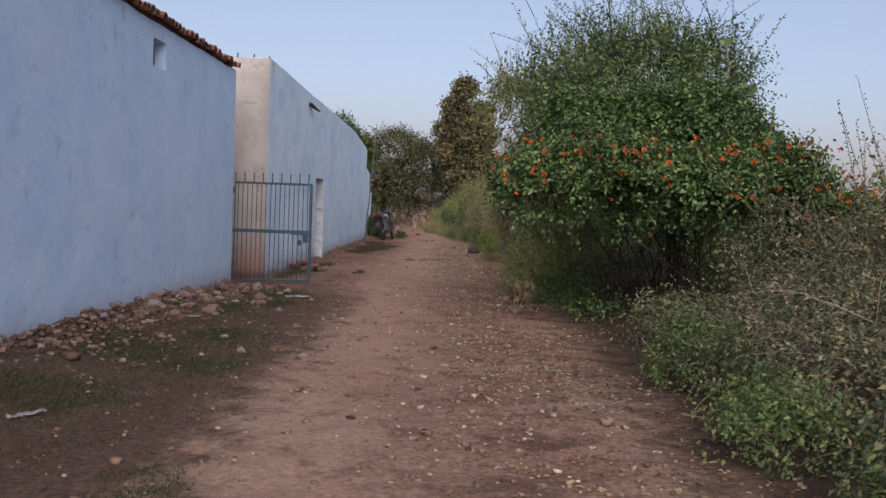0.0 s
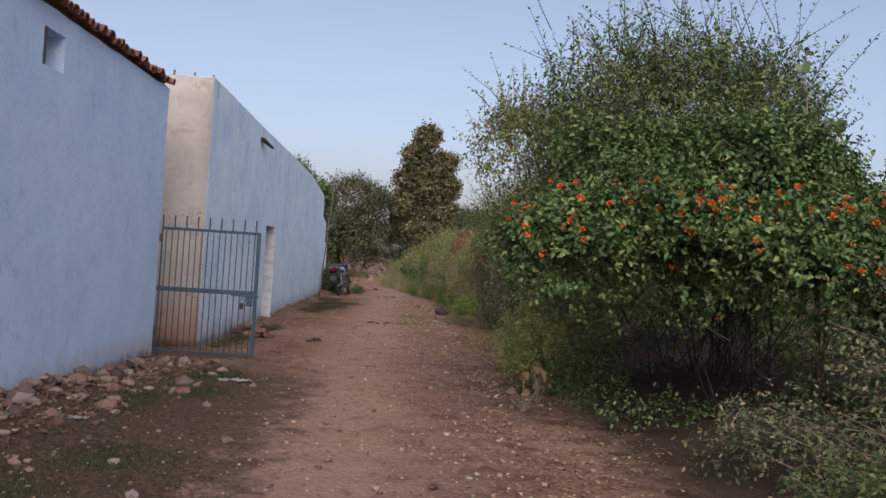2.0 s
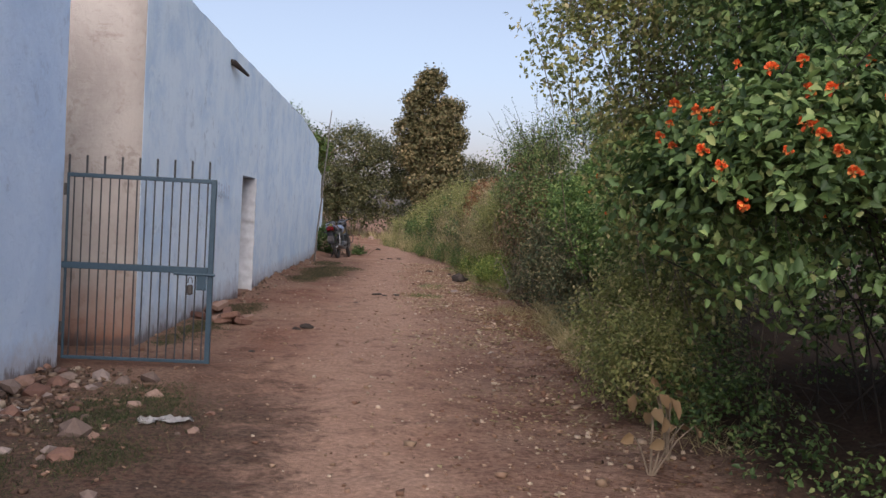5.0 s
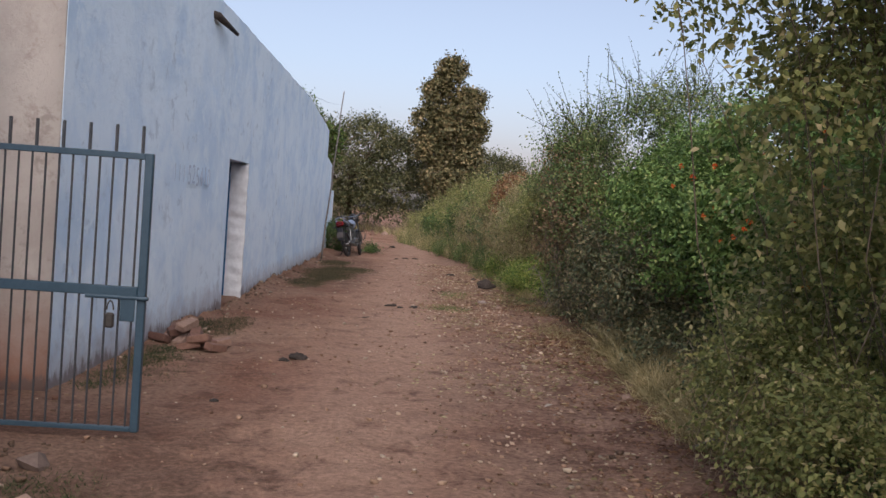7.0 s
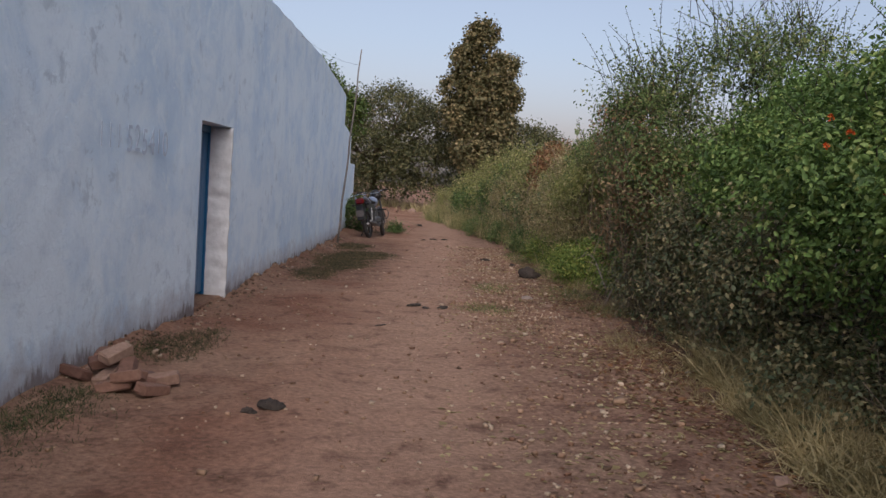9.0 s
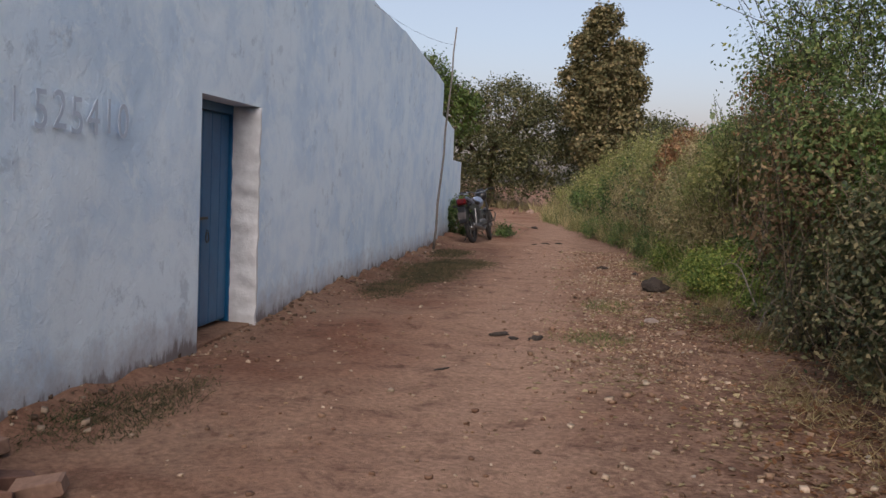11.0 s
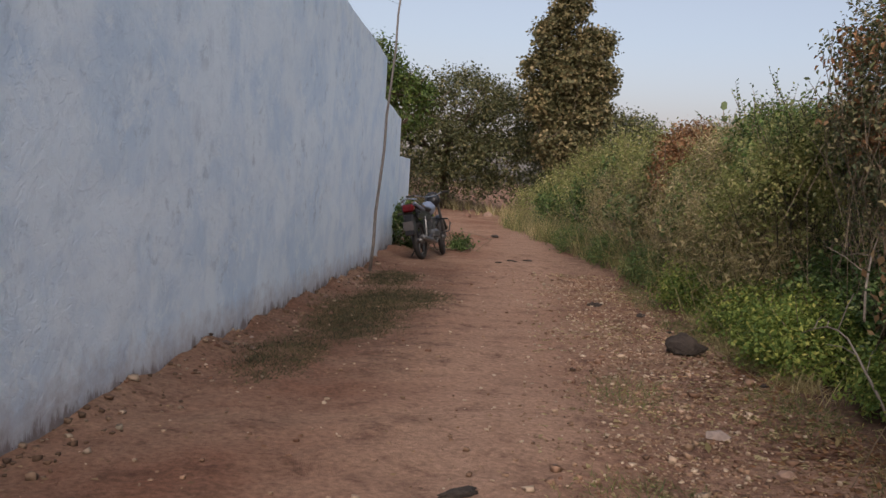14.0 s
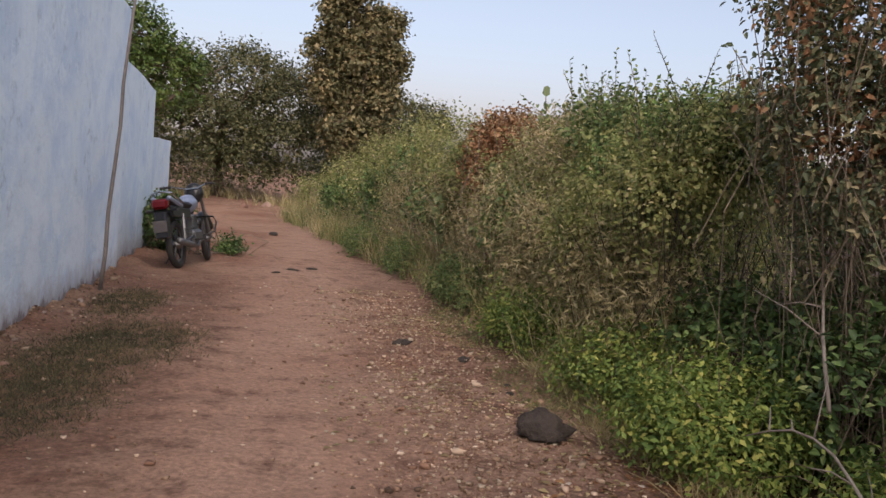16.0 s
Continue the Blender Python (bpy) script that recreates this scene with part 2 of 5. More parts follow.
LANTANA_FRESH = leaf_mat("fresh lantana leaf", [(0, (0.05, 0.095, 0.027)), (0.5, (0.135, 0.225, 0.062)), (0.85, (0.23, 0.33, 0.10)), (1, (0.34, 0.38, 0.14))], 0.28)
SHRUB = leaf_mat("shrub leaf", [(0, (0.065, 0.105, 0.038)), (0.6, (0.150, 0.215, 0.072)), (1, (0.30, 0.31, 0.125))], 0.36)
OLIVE = leaf_mat("olive leaf", [(0, (0.145, 0.175, 0.065)), (0.55, (0.31, 0.33, 0.12)), (0.88, (0.45, 0.42, 0.185)), (1, (0.54, 0.45, 0.27))], 0.45)
WEED = leaf_mat("weed leaf", [(0, (0.08, 0.14, 0.034)), (0.55, (0.21, 0.29, 0.07)), (0.9, (0.38, 0.42, 0.11)), (1, (0.52, 0.48, 0.15))], 0.33, 0.65)
DULL = leaf_mat("dull weed leaf", [(0, (0.053, 0.075, 0.040)), (0.5, (0.130, 0.145, 0.075)), (1, (0.33, 0.27, 0.155))])
DRY = leaf_mat("dry leaf", [(0, (0.108, 0.066, 0.038)), (0.5, (0.228, 0.150, 0.084)), (1, (0.408, 0.300, 0.180))], 0.15, 0.8)
RUSSET = leaf_mat("russet leaf", [(0, (0.10, 0.045, 0.022)), (0.6, (0.22, 0.105, 0.05)), (1, (0.30, 0.18, 0.10))], 0.15, 0.8)
STRAW = leaf_mat("straw", [(0, (0.22, 0.175, 0.09)), (0.5, (0.41, 0.345, 0.19)), (1, (0.56, 0.48, 0.30))], 0.38, 0.8)
GRASS = leaf_mat("grass blade", [(0, (0.054, 0.090, 0.030)), (0.55, (0.132, 0.168, 0.054)), (1, (0.324, 0.288, 0.132))])
TURF = leaf_mat("withered turf", [(0, (0.032, 0.034, 0.018)), (0.55, (0.075, 0.070, 0.038)), (1, (0.17, 0.135, 0.08))], 0.2, 0.8)
MILK = leaf_mat("milkweed leaf", [(0, (0.10, 0.14, 0.07)), (0.6, (0.19, 0.24, 0.125)), (1, (0.28, 0.33, 0.19))], 0.2, 0.6)
ACACIA = leaf_mat("acacia leaf", [(0, (0.055, 0.068, 0.034)), (0.6, (0.135, 0.142, 0.066)), (1, (0.24, 0.21, 0.11))], 0.35)
TEAK = leaf_mat("tall tree leaf", [(0, (0.075, 0.08, 0.038)), (0.5, (0.175, 0.158, 0.078)), (0.9, (0.29, 0.235, 0.128)), (1, (0.37, 0.29, 0.17))], 0.3)
NEEM = leaf_mat("bright tree leaf", [(0, (0.04, 0.075, 0.015)), (0.6, (0.08, 0.13, 0.03)), (1, (0.15, 0.19, 0.05))])
PETAL = leaf_mat("orange petals", [(0, (0.66, 0.10, 0.025)), (0.6, (0.80, 0.17, 0.045)), (1, (0.86, 0.34, 0.09))], 0.2, 0.6)


# ---- building helpers ----
def part(name, bm, material, parent=None, label="", smooth=False):
    me = bpy.data.meshes.new(name)
    if isinstance(bm, bmesh.types.BMesh):
        bm.normal_update()
        bm.to_mesh(me)
        bm.free()
    else:
        me = bm
    me.materials.append(material)
    if smooth:
        me.polygons.foreach_set("use_smooth", [True] * len(me.polygons))
    ob = new(name, me)
    ob.parent = parent
    return tagged(ob, label)


def thing(name, at=(0, 0, 0), turn=0.0, label="", category="", group="", kind=""):
    ob = new(name)
    ob.empty_display_size = 0.1
    ob.matrix_world = pose(*at, 0, 0, turn)
    bpy.context.view_layer.update()
    return tagged(ob, label, category, group, kind)


def box(bm, x0, x1, y0, y1, z0, z1, bevel=0.0):
    r = bmesh.ops.create_cube(bm, size=1, matrix=Matrix.Translation(((x0 + x1) / 2, (y0 + y1) / 2, (z0 + z1) / 2)) @ Matrix.Diagonal((x1 - x0, y1 - y0, z1 - z0, 1)))
    if bevel:
        edges = list({e for v in r["verts"] for e in v.link_edges})
        bmesh.ops.bevel(bm, geom=edges, offset=bevel, segments=1, affect='EDGES')
    return bm


def tube(bm, points, radii, sides=8):
    """A tapered tube along points."""
    pts = [Vector(p) for p in points]
    rings = []
    for i, p in enumerate(pts):
        d = (pts[min(i + 1, len(pts) - 1)] - pts[max(i - 1, 0)]).normalized()
        u = d.cross(Vector((0.31, 0.2, 0.93)))
        u = u.normalized() if u.length > 1e-3 else Vector((1, 0, 0))
        w = d.cross(u)
        r = radii[i] if isinstance(radii, (list, tuple)) else radii
        rings.append([bm.verts.new(p + (u * math.cos(a) + w * math.sin(a)) * r) for a in [2 * math.pi * k / sides for k in range(sides)]])
    for a, b in zip(rings, rings[1:]):
        for k in range(sides):
            bm.faces.new((a[k], a[(k + 1) % sides], b[(k + 1) % sides], b[k]))
    bm.faces.new(rings[0][::-1])
    bm.faces.new(rings[-1])
    return bm


def quads_mesh(name, verts, quads):
    """A mesh out of numpy arrays of vertices and four-cornered faces."""
    me = bpy.data.meshes.new(name)
    me.vertices.add(len(verts))
    me.vertices.foreach_set("co", verts.astype(np.float32).ravel())
    me.loops.add(quads.size)
    me.loops.foreach_set("vertex_index", quads.astype(np.int32).ravel())
    me.polygons.add(len(quads))
    me.polygons.foreach_set("loop_start", np.arange(0, quads.size, 4, dtype=np.int32))
    me.update(calc_edges=True)
    me.validate()
    return me


def unit(v):
    return v / np.maximum(np.linalg.norm(v, axis=-1, keepdims=True), 1e-6)


# along, across, and height of the corners of a broad leaf, a round leaf and a small slim one
LEAF = np.array([(0, 0, 0), (.32, .5, .16), (.72, .34, .08), (1, 0, -.10), (.72, -.34, .08), (.32, -.5, .16)])
ROUND = np.array([(0, 0, 0), (.25, .5, .12), (.85, .42, .10), (1, 0, 0), (.85, -.42, .10), (.25, -.5, .12)])
SLIM = np.array([(0, .0, 0), (.48, .6, .05), (1, 0, -.14), (.48, -.6, .05)])


def leaf_cloud(name, p, d, n, length, width, shape=LEAF):
    d = unit(d)
    s = unit(np.cross(n, d))
    n = np.cross(d, s)
    L, W = length[:, None, None], width[:, None, None]
    v = p[:, None] + d[:, None] * shape[None, :, 0:1] * L + s[:, None] * shape[None, :, 1:2] * W + n[:, None] * shape[None, :, 2:3] * L
    faces = [(0, 1, 2, 3), (0, 3, 4, 5)] if len(shape) == 6 else [(0, 1, 2, 3)]
    q = np.array(faces)[None] + len(shape) * np.arange(len(p))[:, None, None]
    return quads_mesh(name, v.reshape(-1, 3), q.reshape(-1, 4))


def blade_cloud(name, p, d, length, width, droop, rng):
    """Grass blades and bents: tapered strips; the long ones bend over."""
    d = unit(d)
    s = unit(np.cross(d, unit(rng.normal(size=d.shape) + (0, 0, .2))))
    down = np.array([0, 0, -1.0])
    joints = ((0, 1), (.5, .8), (1, .12)) if length.mean() > 0.2 else ((0, 1), (1, .2))
    m = 2 * len(joints)
    v = np.empty((len(p), m, 3))
    for k, (u, w) in enumerate(joints):
        c = p + d * (u * length)[:, None] + down * (droop * length * u * u)[:, None]
        v[:, 2 * k] = c + s * (w * width / 2)[:, None]
        v[:, 2 * k + 1] = c - s * (w * width / 2)[:, None]
    q = np.array([(0, 1, 3, 2), (2, 3, 5, 4)][:len(joints) - 1])[None] + m * np.arange(len(p))[:, None, None]
    return quads_mesh(name, v.reshape(-1, 3), q.reshape(-1, 4))


def lumpy(rng, dirs, freq):
    """A smooth random value in 0..1 for each direction."""
    out = np.zeros(len(dirs))
    for k in range(5):
        w = rng.normal(size=3) * freq * (1 + 0.5 * k)
        out += np.sin(dirs @ w + rng.uniform(0, 6.3)) / (1 + 0.4 * k)
    return np.clip(0.5 + out / 4.6, 0, 1)


def sprig_field(rng, blobs, count, lump=0.35, low=0.6, deep=0.35, freq=3.0):
    """Places and outward directions of twig ends in the shell of lumpy ellipsoids (x, y, z, rx, ry, rz)."""
    b = np.array(blobs, float)
    area = (b[:, 3] * b[:, 4] + b[:, 4] * b[:, 5] + b[:, 3] * b[:, 5])
    which = rng.choice(len(b), count, p=area / area.sum())
    d = unit(rng.normal(size=(count, 3)))
    flip = (d[:, 2] < -0.1) & (rng.random(count) > low)
    d[flip, 2] *= -1
    r = np.empty(count)
    for k in range(len(b)):
        sel = which == k
        r[sel] = 1 - lump * lumpy(rng, d[sel], freq)
        r[sel] *= 1 - 0.3 * lump * lumpy(rng, d[sel], freq * 3.2)
    r *= 1 - deep * rng.random(count) ** 2
    p = b[which, :3] + d * b[which, 3:6] * r[:, None]
    out = unit(d / b[which, 3:6])
    # growth that would sit deep inside a neighbouring clump is left out
    buried = np.zeros(count, bool)
    for k in range(len(b)):
        buried |= (which != k) & (np.linalg.norm((p - b[k, :3]) / b[k, 3:6], axis=1) < 0.5)
    return p[~buried], out[~buried]


def foliage(name, rng, blobs, count, size, wide, per=7, sprig=0.25, up=0.35, shape=LEAF, floor=0.02, **kw):
    """Leaves set along short twigs, and the twigs' own run."""
    p, out = sprig_field(rng, blobs, max(count // per, 1), **kw)
    sd = unit(out * 0.8 + rng.normal(size=p.shape) * 0.45 + (0, 0, up))
    L = sprig * rng.uniform(0.6, 1.4, len(p))
    side = unit(np.cross(sd, rng.normal(size=p.shape)))
    P, D, N = [], [], []
    for i in range(per):
        u = (i + rng.random(len(p)) * 0.6) / per
        sgn = 1 if i % 2 else -1
        P.append(p + sd * (u * L)[:, None] + rng.normal(size=p.shape) * sprig * 0.06)
        D.append(sd * 0.45 + side * sgn * 0.9 + rng.normal(size=p.shape) * 0.35 + (0, 0, -0.12))
        N.append(unit(rng.normal(size=p.shape) * 0.5 + out * 0.45 + (0, 0, 0.75)))
    P, D, N = np.concatenate(P), np.concatenate(D), np.concatenate(N)
    keep = P[:, 2] > floor
    P, D, N = P[keep], D[keep], N[keep]
    l = size * rng.uniform(0.55, 1.25, len(P))
    return leaf_cloud(name, P, D, N, l, l * wide, shape), p, sd, L


def twig_mesh(name, a, b, r0, r1, sag=0.0):
    """Thin three-sided twigs from a to b."""
    d = unit(b - a)
    u = unit(np.cross(d, np.array([0.3, 0.5, 0.81])))
    w = np.cross(d, u)
    n = len(a)
    v = np.empty((n, 9, 3))
    m = (a + b) / 2 + np.array([0, 0, 1.0]) * (sag * np.linalg.norm(b - a, axis=1))[:, None]
    for j, (c, r) in enumerate(((a, r0), (m, (r0 + r1) / 2), (b, r1))):
        for k in range(3):
            an = 2.094 * k
            v[:, 3 * j + k] = c + (u * math.cos(an) + w * math.sin(an)) * r
    q = []
    for j in (0, 3):
        for k in range(3):
            q.append((j + k, j + (k + 1) % 3, j + 3 + (k + 1) % 3, j + 3 + k))
    q = np.array(q)[None] + 9 * np.arange(n)[:, None, None]
    return quads_mesh(name, v.reshape(-1, 3), q.reshape(-1, 4))


def bush(name, seed, blobs, leaves, size, wide, material, label, category, shape=LEAF, root=None, stems=40, stem_r=0.010, per=7, sprig=0.25, group="", twig_mat=None, shoots=0, shoot_len=0.8, shoot_leaves=16, shoot_bend=0.28, gather=0.45, **kw):
    """A shrub: bent stems that fan out from its foot, leafy twigs, and long shoots that stand out of its top."""
    rng = np.random.default_rng(seed)
    b = np.array(blobs, float)
    foot = np.array(root if root is not None else (b[:, 0].mean(), b[:, 1].mean(), 0.0), float)
    foot[2] = float(ground_z(foot[0], foot[1])) - 0.02
    at = thing(name, tuple(foot), 0, label, category, group)
    me, p, sd, L = foliage("foliage", rng, blobs, leaves, size, wide, per, sprig, shape=shape, **kw)
    me.transform(Matrix.Translation(-Vector(foot)))
    part("foliage", me, material, at)
    n = min(len(p), stems * 3)
    pick = rng.choice(len(p), n, replace=False)
    tips = p[pick] + sd[pick] * L[pick][:, None]
    a = np.column_stack([tips[:, :2] * gather + (foot[:2] + (0.35, 0.2)) * (1 - gather), np.zeros(n)]) + rng.normal(size=(n, 3)) * (.25, .25, 0)
    a[:, 2] = ground_z(a[:, 0], a[:, 1]) - 0.02
    k1 = a * 0.6 + tips * 0.4 + rng.normal(size=a.shape) * 0.2 + (0.1, 0, 0.1)
    k2 = a * 0.22 + tips * 0.78 + rng.normal(size=a.shape) * 0.08
    st = twig_mesh("branchwork", np.concatenate([a, k1, k2]), np.concatenate([k1, k2, tips]), stem_r, stem_r * 0.5, 0.04)
    st.transform(Matrix.Translation(-Vector(foot)))
    tagged(part("branchwork", st, twig_mat or TWIG, at), "", "", "", "stuff")
    if shoots:
        up = np.where((sd[:, 2] > 0.35) & (p[:, 2] > np.quantile(p[:, 2], 0.45)))[0]
        s = p[rng.choice(up, shoots)]
        d0 = unit(sd[rng.choice(up, shoots)] * (0.7, 0.7, 0.3) + rng.normal(size=(shoots, 3)) * 0.25 + (0, 0, 0.9))
        l = shoot_len * rng.uniform(0.35, 1.25, shoots)
        bend = unit(rng.normal(size=(shoots, 3)) + (-0.4, -0.2, -0.6)) * shoot_bend
        P, D, N = [], [], []
        m = shoot_leaves
        for i in range(m):
            u = (i + 1) / m
            P.append(s + d0 * (u * l)[:, None] + bend * (u * u * l)[:, None])
            D.append(d0 * 0.6 + unit(np.cross(d0, rng.normal(size=d0.shape))) * 0.8)
            N.append(unit(rng.normal(size=d0.shape) * 0.6 + (0, 0, 0.6)))
        lf = size * rng.uniform(0.5, 1.05, m * shoots)
        me = leaf_cloud("shoot_leaf_mass", np.concatenate(P), np.concatenate(D), np.concatenate(N), lf, lf * wide, shape)
        me.transform(Matrix.Translation(-Vector(foot)))
        part("shoot_foliage", me, material, at)
        mid = s + d0 * (0.5 * l)[:, None] + bend * (0.25 * l)[:, None]
        st = twig_mesh("shoot_wood", np.concatenate([s, mid]), np.concatenate([mid, P[-1]]), 0.005, 0.002)
        st.transform(Matrix.Translation(-Vector(foot)))
        tagged(part("shoot_wood", st, twig_mat or TWIG, at), "", "", "", "stuff")
    return at, p, sd, L


def grass(name, seed, spots, count, height, width, material, label, spread=0.5, droop=0.35, parent=None, category="grass", kind="stuff"):
    """Blades in round tufts; spots: (x, y, radius x, radius y)."""
    rng = np.random.default_rng(seed)
    s = np.array(spots, float)
    w = rng.choice(len(s), count, p=(s[:, 2] * s[:, 3]) / (s[:, 2] * s[:, 3]).sum())
    tuft = unit(rng.normal(size=(max(count // 14, 1), 2)))
    rad = (np.sqrt(rng.random(len(tuft))) * rng.uniform(0.65, 1.3, len(tuft)))[:, None]
    k = rng.integers(0, len(tuft), count)
    xy = s[w, :2] + (tuft * rad)[k] * s[w, 2:4] + rng.normal(size=(count, 2)) * 0.025
    p = np.column_stack([xy, ground_z(xy[:, 0], xy[:, 1]) - 0.01])
    d = np.column_stack([rng.normal(size=(count, 2)) * spread, np.ones(count)])
    l = height * rng.uniform(0.4, 1.25, count)
    me = blade_cloud(name, p, d, l, width * rng.uniform(0.6, 1.3, count), droop * rng.uniform(0.2, 1.5, count), rng)
    ob = part(name, me, material, parent)
    return tagged(ob, label, category, "", kind) if not parent else ob


def ground_z(x, y):
    """Height of the earth: level track, a low berm along the houses, a bank under the hedge."""
    x, y = np.asarray(x, float), np.asarray(y, float)
    z = 0.012 * np.sin(x * 3.1 + y * 0.7) + 0.010 * np.sin(y * 2.3 - x * 1.7) + 0.006 * np.sin(x * 9 + 1.3 * y) + 0.005 * np.sin(y * 11 - 4 * x) - 0.02
    berm = np.clip((-1.15 - x) / 0.8, 0, 1) * np.clip((6.6 - y) / 3, 0, 1) * 0.15
    bank = np.clip((x - 2.7) / 1.6, 0, 1) ** 2 * 0.30
    fillet = np.clip((-1.32 - x) / 0.38, 0, 1) ** 2 * np.clip((y - 10.5) / 2, 0, 1) * np.clip((np.abs(y - 15.2) - 0.7) / 1.2, 0, 1) * (0.06 + 0.025 * np.sin(y * 4.1) + 0.02 * np.sin(y * 9.7 + 1))
    return z * np.clip(1.5 - np.abs(y - 14) / 60, 0.2, 1) + berm + bank + fillet


# ---- ground: one sheet to the horizon ----
def build_ground():
    xs = np.concatenate([[-900, -300, -100, -40, -18, -9, -5, -3.5], np.arange(-2.6, 4.2, 0.06), [4.5, 5, 6, 8, 12, 20, 40, 100, 300, 900]])
    ys = np.concatenate([[-900, -200, -60, -25, -14], np.arange(-9, 32, 0.08), np.arange(32.2, 60, 0.6), [65, 75, 100, 160, 300, 900]])
    X, Y = np.meshgrid(xs, ys, indexing="ij")
    rng = np.random.default_rng(3)
    Z = ground_z(X, Y)
    near = (np.abs(X - 0.8) < 3.4) & (Y > -9) & (Y < 32)
    Z += near * rng.normal(size=Z.shape) * 0.0028
    v = np.stack([X, Y, Z], -1).reshape(-1, 3)
    i, j = np.meshgrid(np.arange(len(xs) - 1), np.arange(len(ys) - 1), indexing="ij")
    a = i * len(ys) + j
    q = np.stack([a, a + len(ys), a + len(ys) + 1, a + 1], -1).reshape(-1, 4)
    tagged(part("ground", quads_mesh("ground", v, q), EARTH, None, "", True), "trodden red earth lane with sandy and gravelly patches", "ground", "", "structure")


build_ground()


# ---- walls ----
def rough_wall(name, y0, y1, x_at, top_at, material, label, holes=(), thick=0.38, step=0.11, foot=-0.12, rough=0.010):
    """A plastered wall along y whose face stands at x_at(y) and whose top runs at top_at(y); holes: (y0, y1, z0, z1) go through it."""
    ys = list(np.arange(y0, y1, step)) + [y1]
    marks = sorted({h[0] for h in holes} | {h[1] for h in holes})
    for m in marks:
        ys[min(range(len(ys)), key=lambda k: abs(ys[k] - m))] = m
    levels = sorted({h[2] for h in holes} | {h[3] for h in holes})
    rows = sorted([h for h in np.arange(foot, 4.2, 0.11) if all(abs(h - l) > 0.045 for l in levels)] + levels)
    bm = bmesh.new()
    grid = {}
    for i, y in enumerate(ys):
        top = top_at(y)
        col = [r for r in rows if r < top - 0.07]
        for j in range(len(rows)):
            z = rows[j] if j < len(col) else top
            if j > len(col):
                continue
            rim = any(abs(y - h[0]) < .01 or abs(y - h[1]) < .01 for h in holes)
            n = min(1, (y - y0) / 0.6) * (noise.noise((y * 0.9, z * 0.9, 3)) * 1.0 + noise.noise((y * 3.1, z * 3.1, 8)) * 0.5)
            wob = noise.noise((y * 2.0, 5, 1)) * 0.02 if j == len(col) else 0
            grid[i, j] = bm.verts.new((x_at(y) + (0 if rim else rough * n), y, z + wob))
    for i in range(len(ys) - 1):
        for j in range(len(rows)):
            ks = [(i, j), (i + 1, j), (i + 1, j + 1), (i, j + 1)]
            vs = [grid[k] for k in ks if k in grid]
            if len(vs) < 3 or (i, j) not in grid or (i + 1, j) not in grid:
                continue
            c = sum((v.co for v in vs), Vector()) / len(vs)
            if any(h[0] < c.y < h[1] and h[2] < c.z < h[3] for h in holes):
                continue
            bm.faces.new(vs)
    geom = bm.faces[:] + bm.edges[:] + bm.verts[:]
    ext = bmesh.ops.extrude_face_region(bm, geom=geom, use_keep_orig=True)
    for v in ext["geom"]:
        if isinstance(v, bmesh.types.BMVert):
            v.co.x = x_at(v.co.y) - thick
    bmesh.ops.recalc_face_normals(bm, faces=bm.faces[:])
    ob = part(name, bm, material, None, "", True)
    ob.data.set_sharp_from_angle(angle=radians(40))
    return tagged(ob, label, "wall", "", "structure")


def ease(y, pts):
    return float(np.interp(y, [p[0] for p in pts], [p[1] for p in pts]))


VENT = (4.12, 4.58, 2.80, 3.12)
DOOR = (14.64, 15.89, -0.06, 1.86)
rough_wall("wall_west_1", -14.0, 7.97, lambda y: -2.02 + 0.03 * min(1, max(0, (y - 4) / 4)), lambda y: 3.30, WASH_BLUE, "pale blue limewashed house wall with earth-stained foot", [VENT])
rough_wall("wall_west_2", 9.17, 27.0, lambda y: -1.70 - 0.05 * max(0, (y - 16) / 11), lambda y: ease(y, ((9.2, 3.70), (14, 3.63), (22.6, 3.58), (24.6, 3.44), (26.0, 3.36), (27, 3.26))),
           WASH_WHITE, "uneven pale blue-white limewashed wall, stained near the ground", [DOOR], rough=0.013)
rough_wall("wall_west_3", 27.0, 30.2, lambda y: -1.86 - 0.02 * (y - 27), lambda y: ease(y, ((27, 2.72), (29, 2.62), (30.2, 2.5))), WASH_WHITE, "lower limewashed yard wall beyond the house")
rough_wall("wall_west_4", 30.2, 33.4, lambda y: -2.02 - 0.03 * (y - 30), lambda y: 1.80, WASH_WHITE, "low limewashed boundary wall")


def cross_wall(name, x0, x1, y0, y1, top, material, label):
    bm = box(bmesh.new(), x0, x1, y0, y1, -0.1, top)
    bmesh.ops.subdivide_edges(bm, edges=bm.edges[:], cuts=14, use_grid_fill=True)
    for v in bm.verts:
        if v.co.x < x1 - 0.01:
            v.co.y += 0.012 * noise.noise(v.co * 2.2)
    return tagged(part(name, bm, material, None, "", True), label, "wall", "", "structure")


cross_wall("wall_gate_side", -6.0, -1.704, 9.14, 9.52, 3.69, PLASTER, "bare beige cement end wall with red splashes at its foot")
cross_wall("wall_house_end", -6.0, -2.42, 7.60, 7.97, 3.25, WASH_BLUE, "pale blue end wall of the first house")
cross_wall("wall_yard_back", -6.4, -6.0, -14.0, 34.0, 2.2, PLASTER, "plain plastered back wall of the yards")


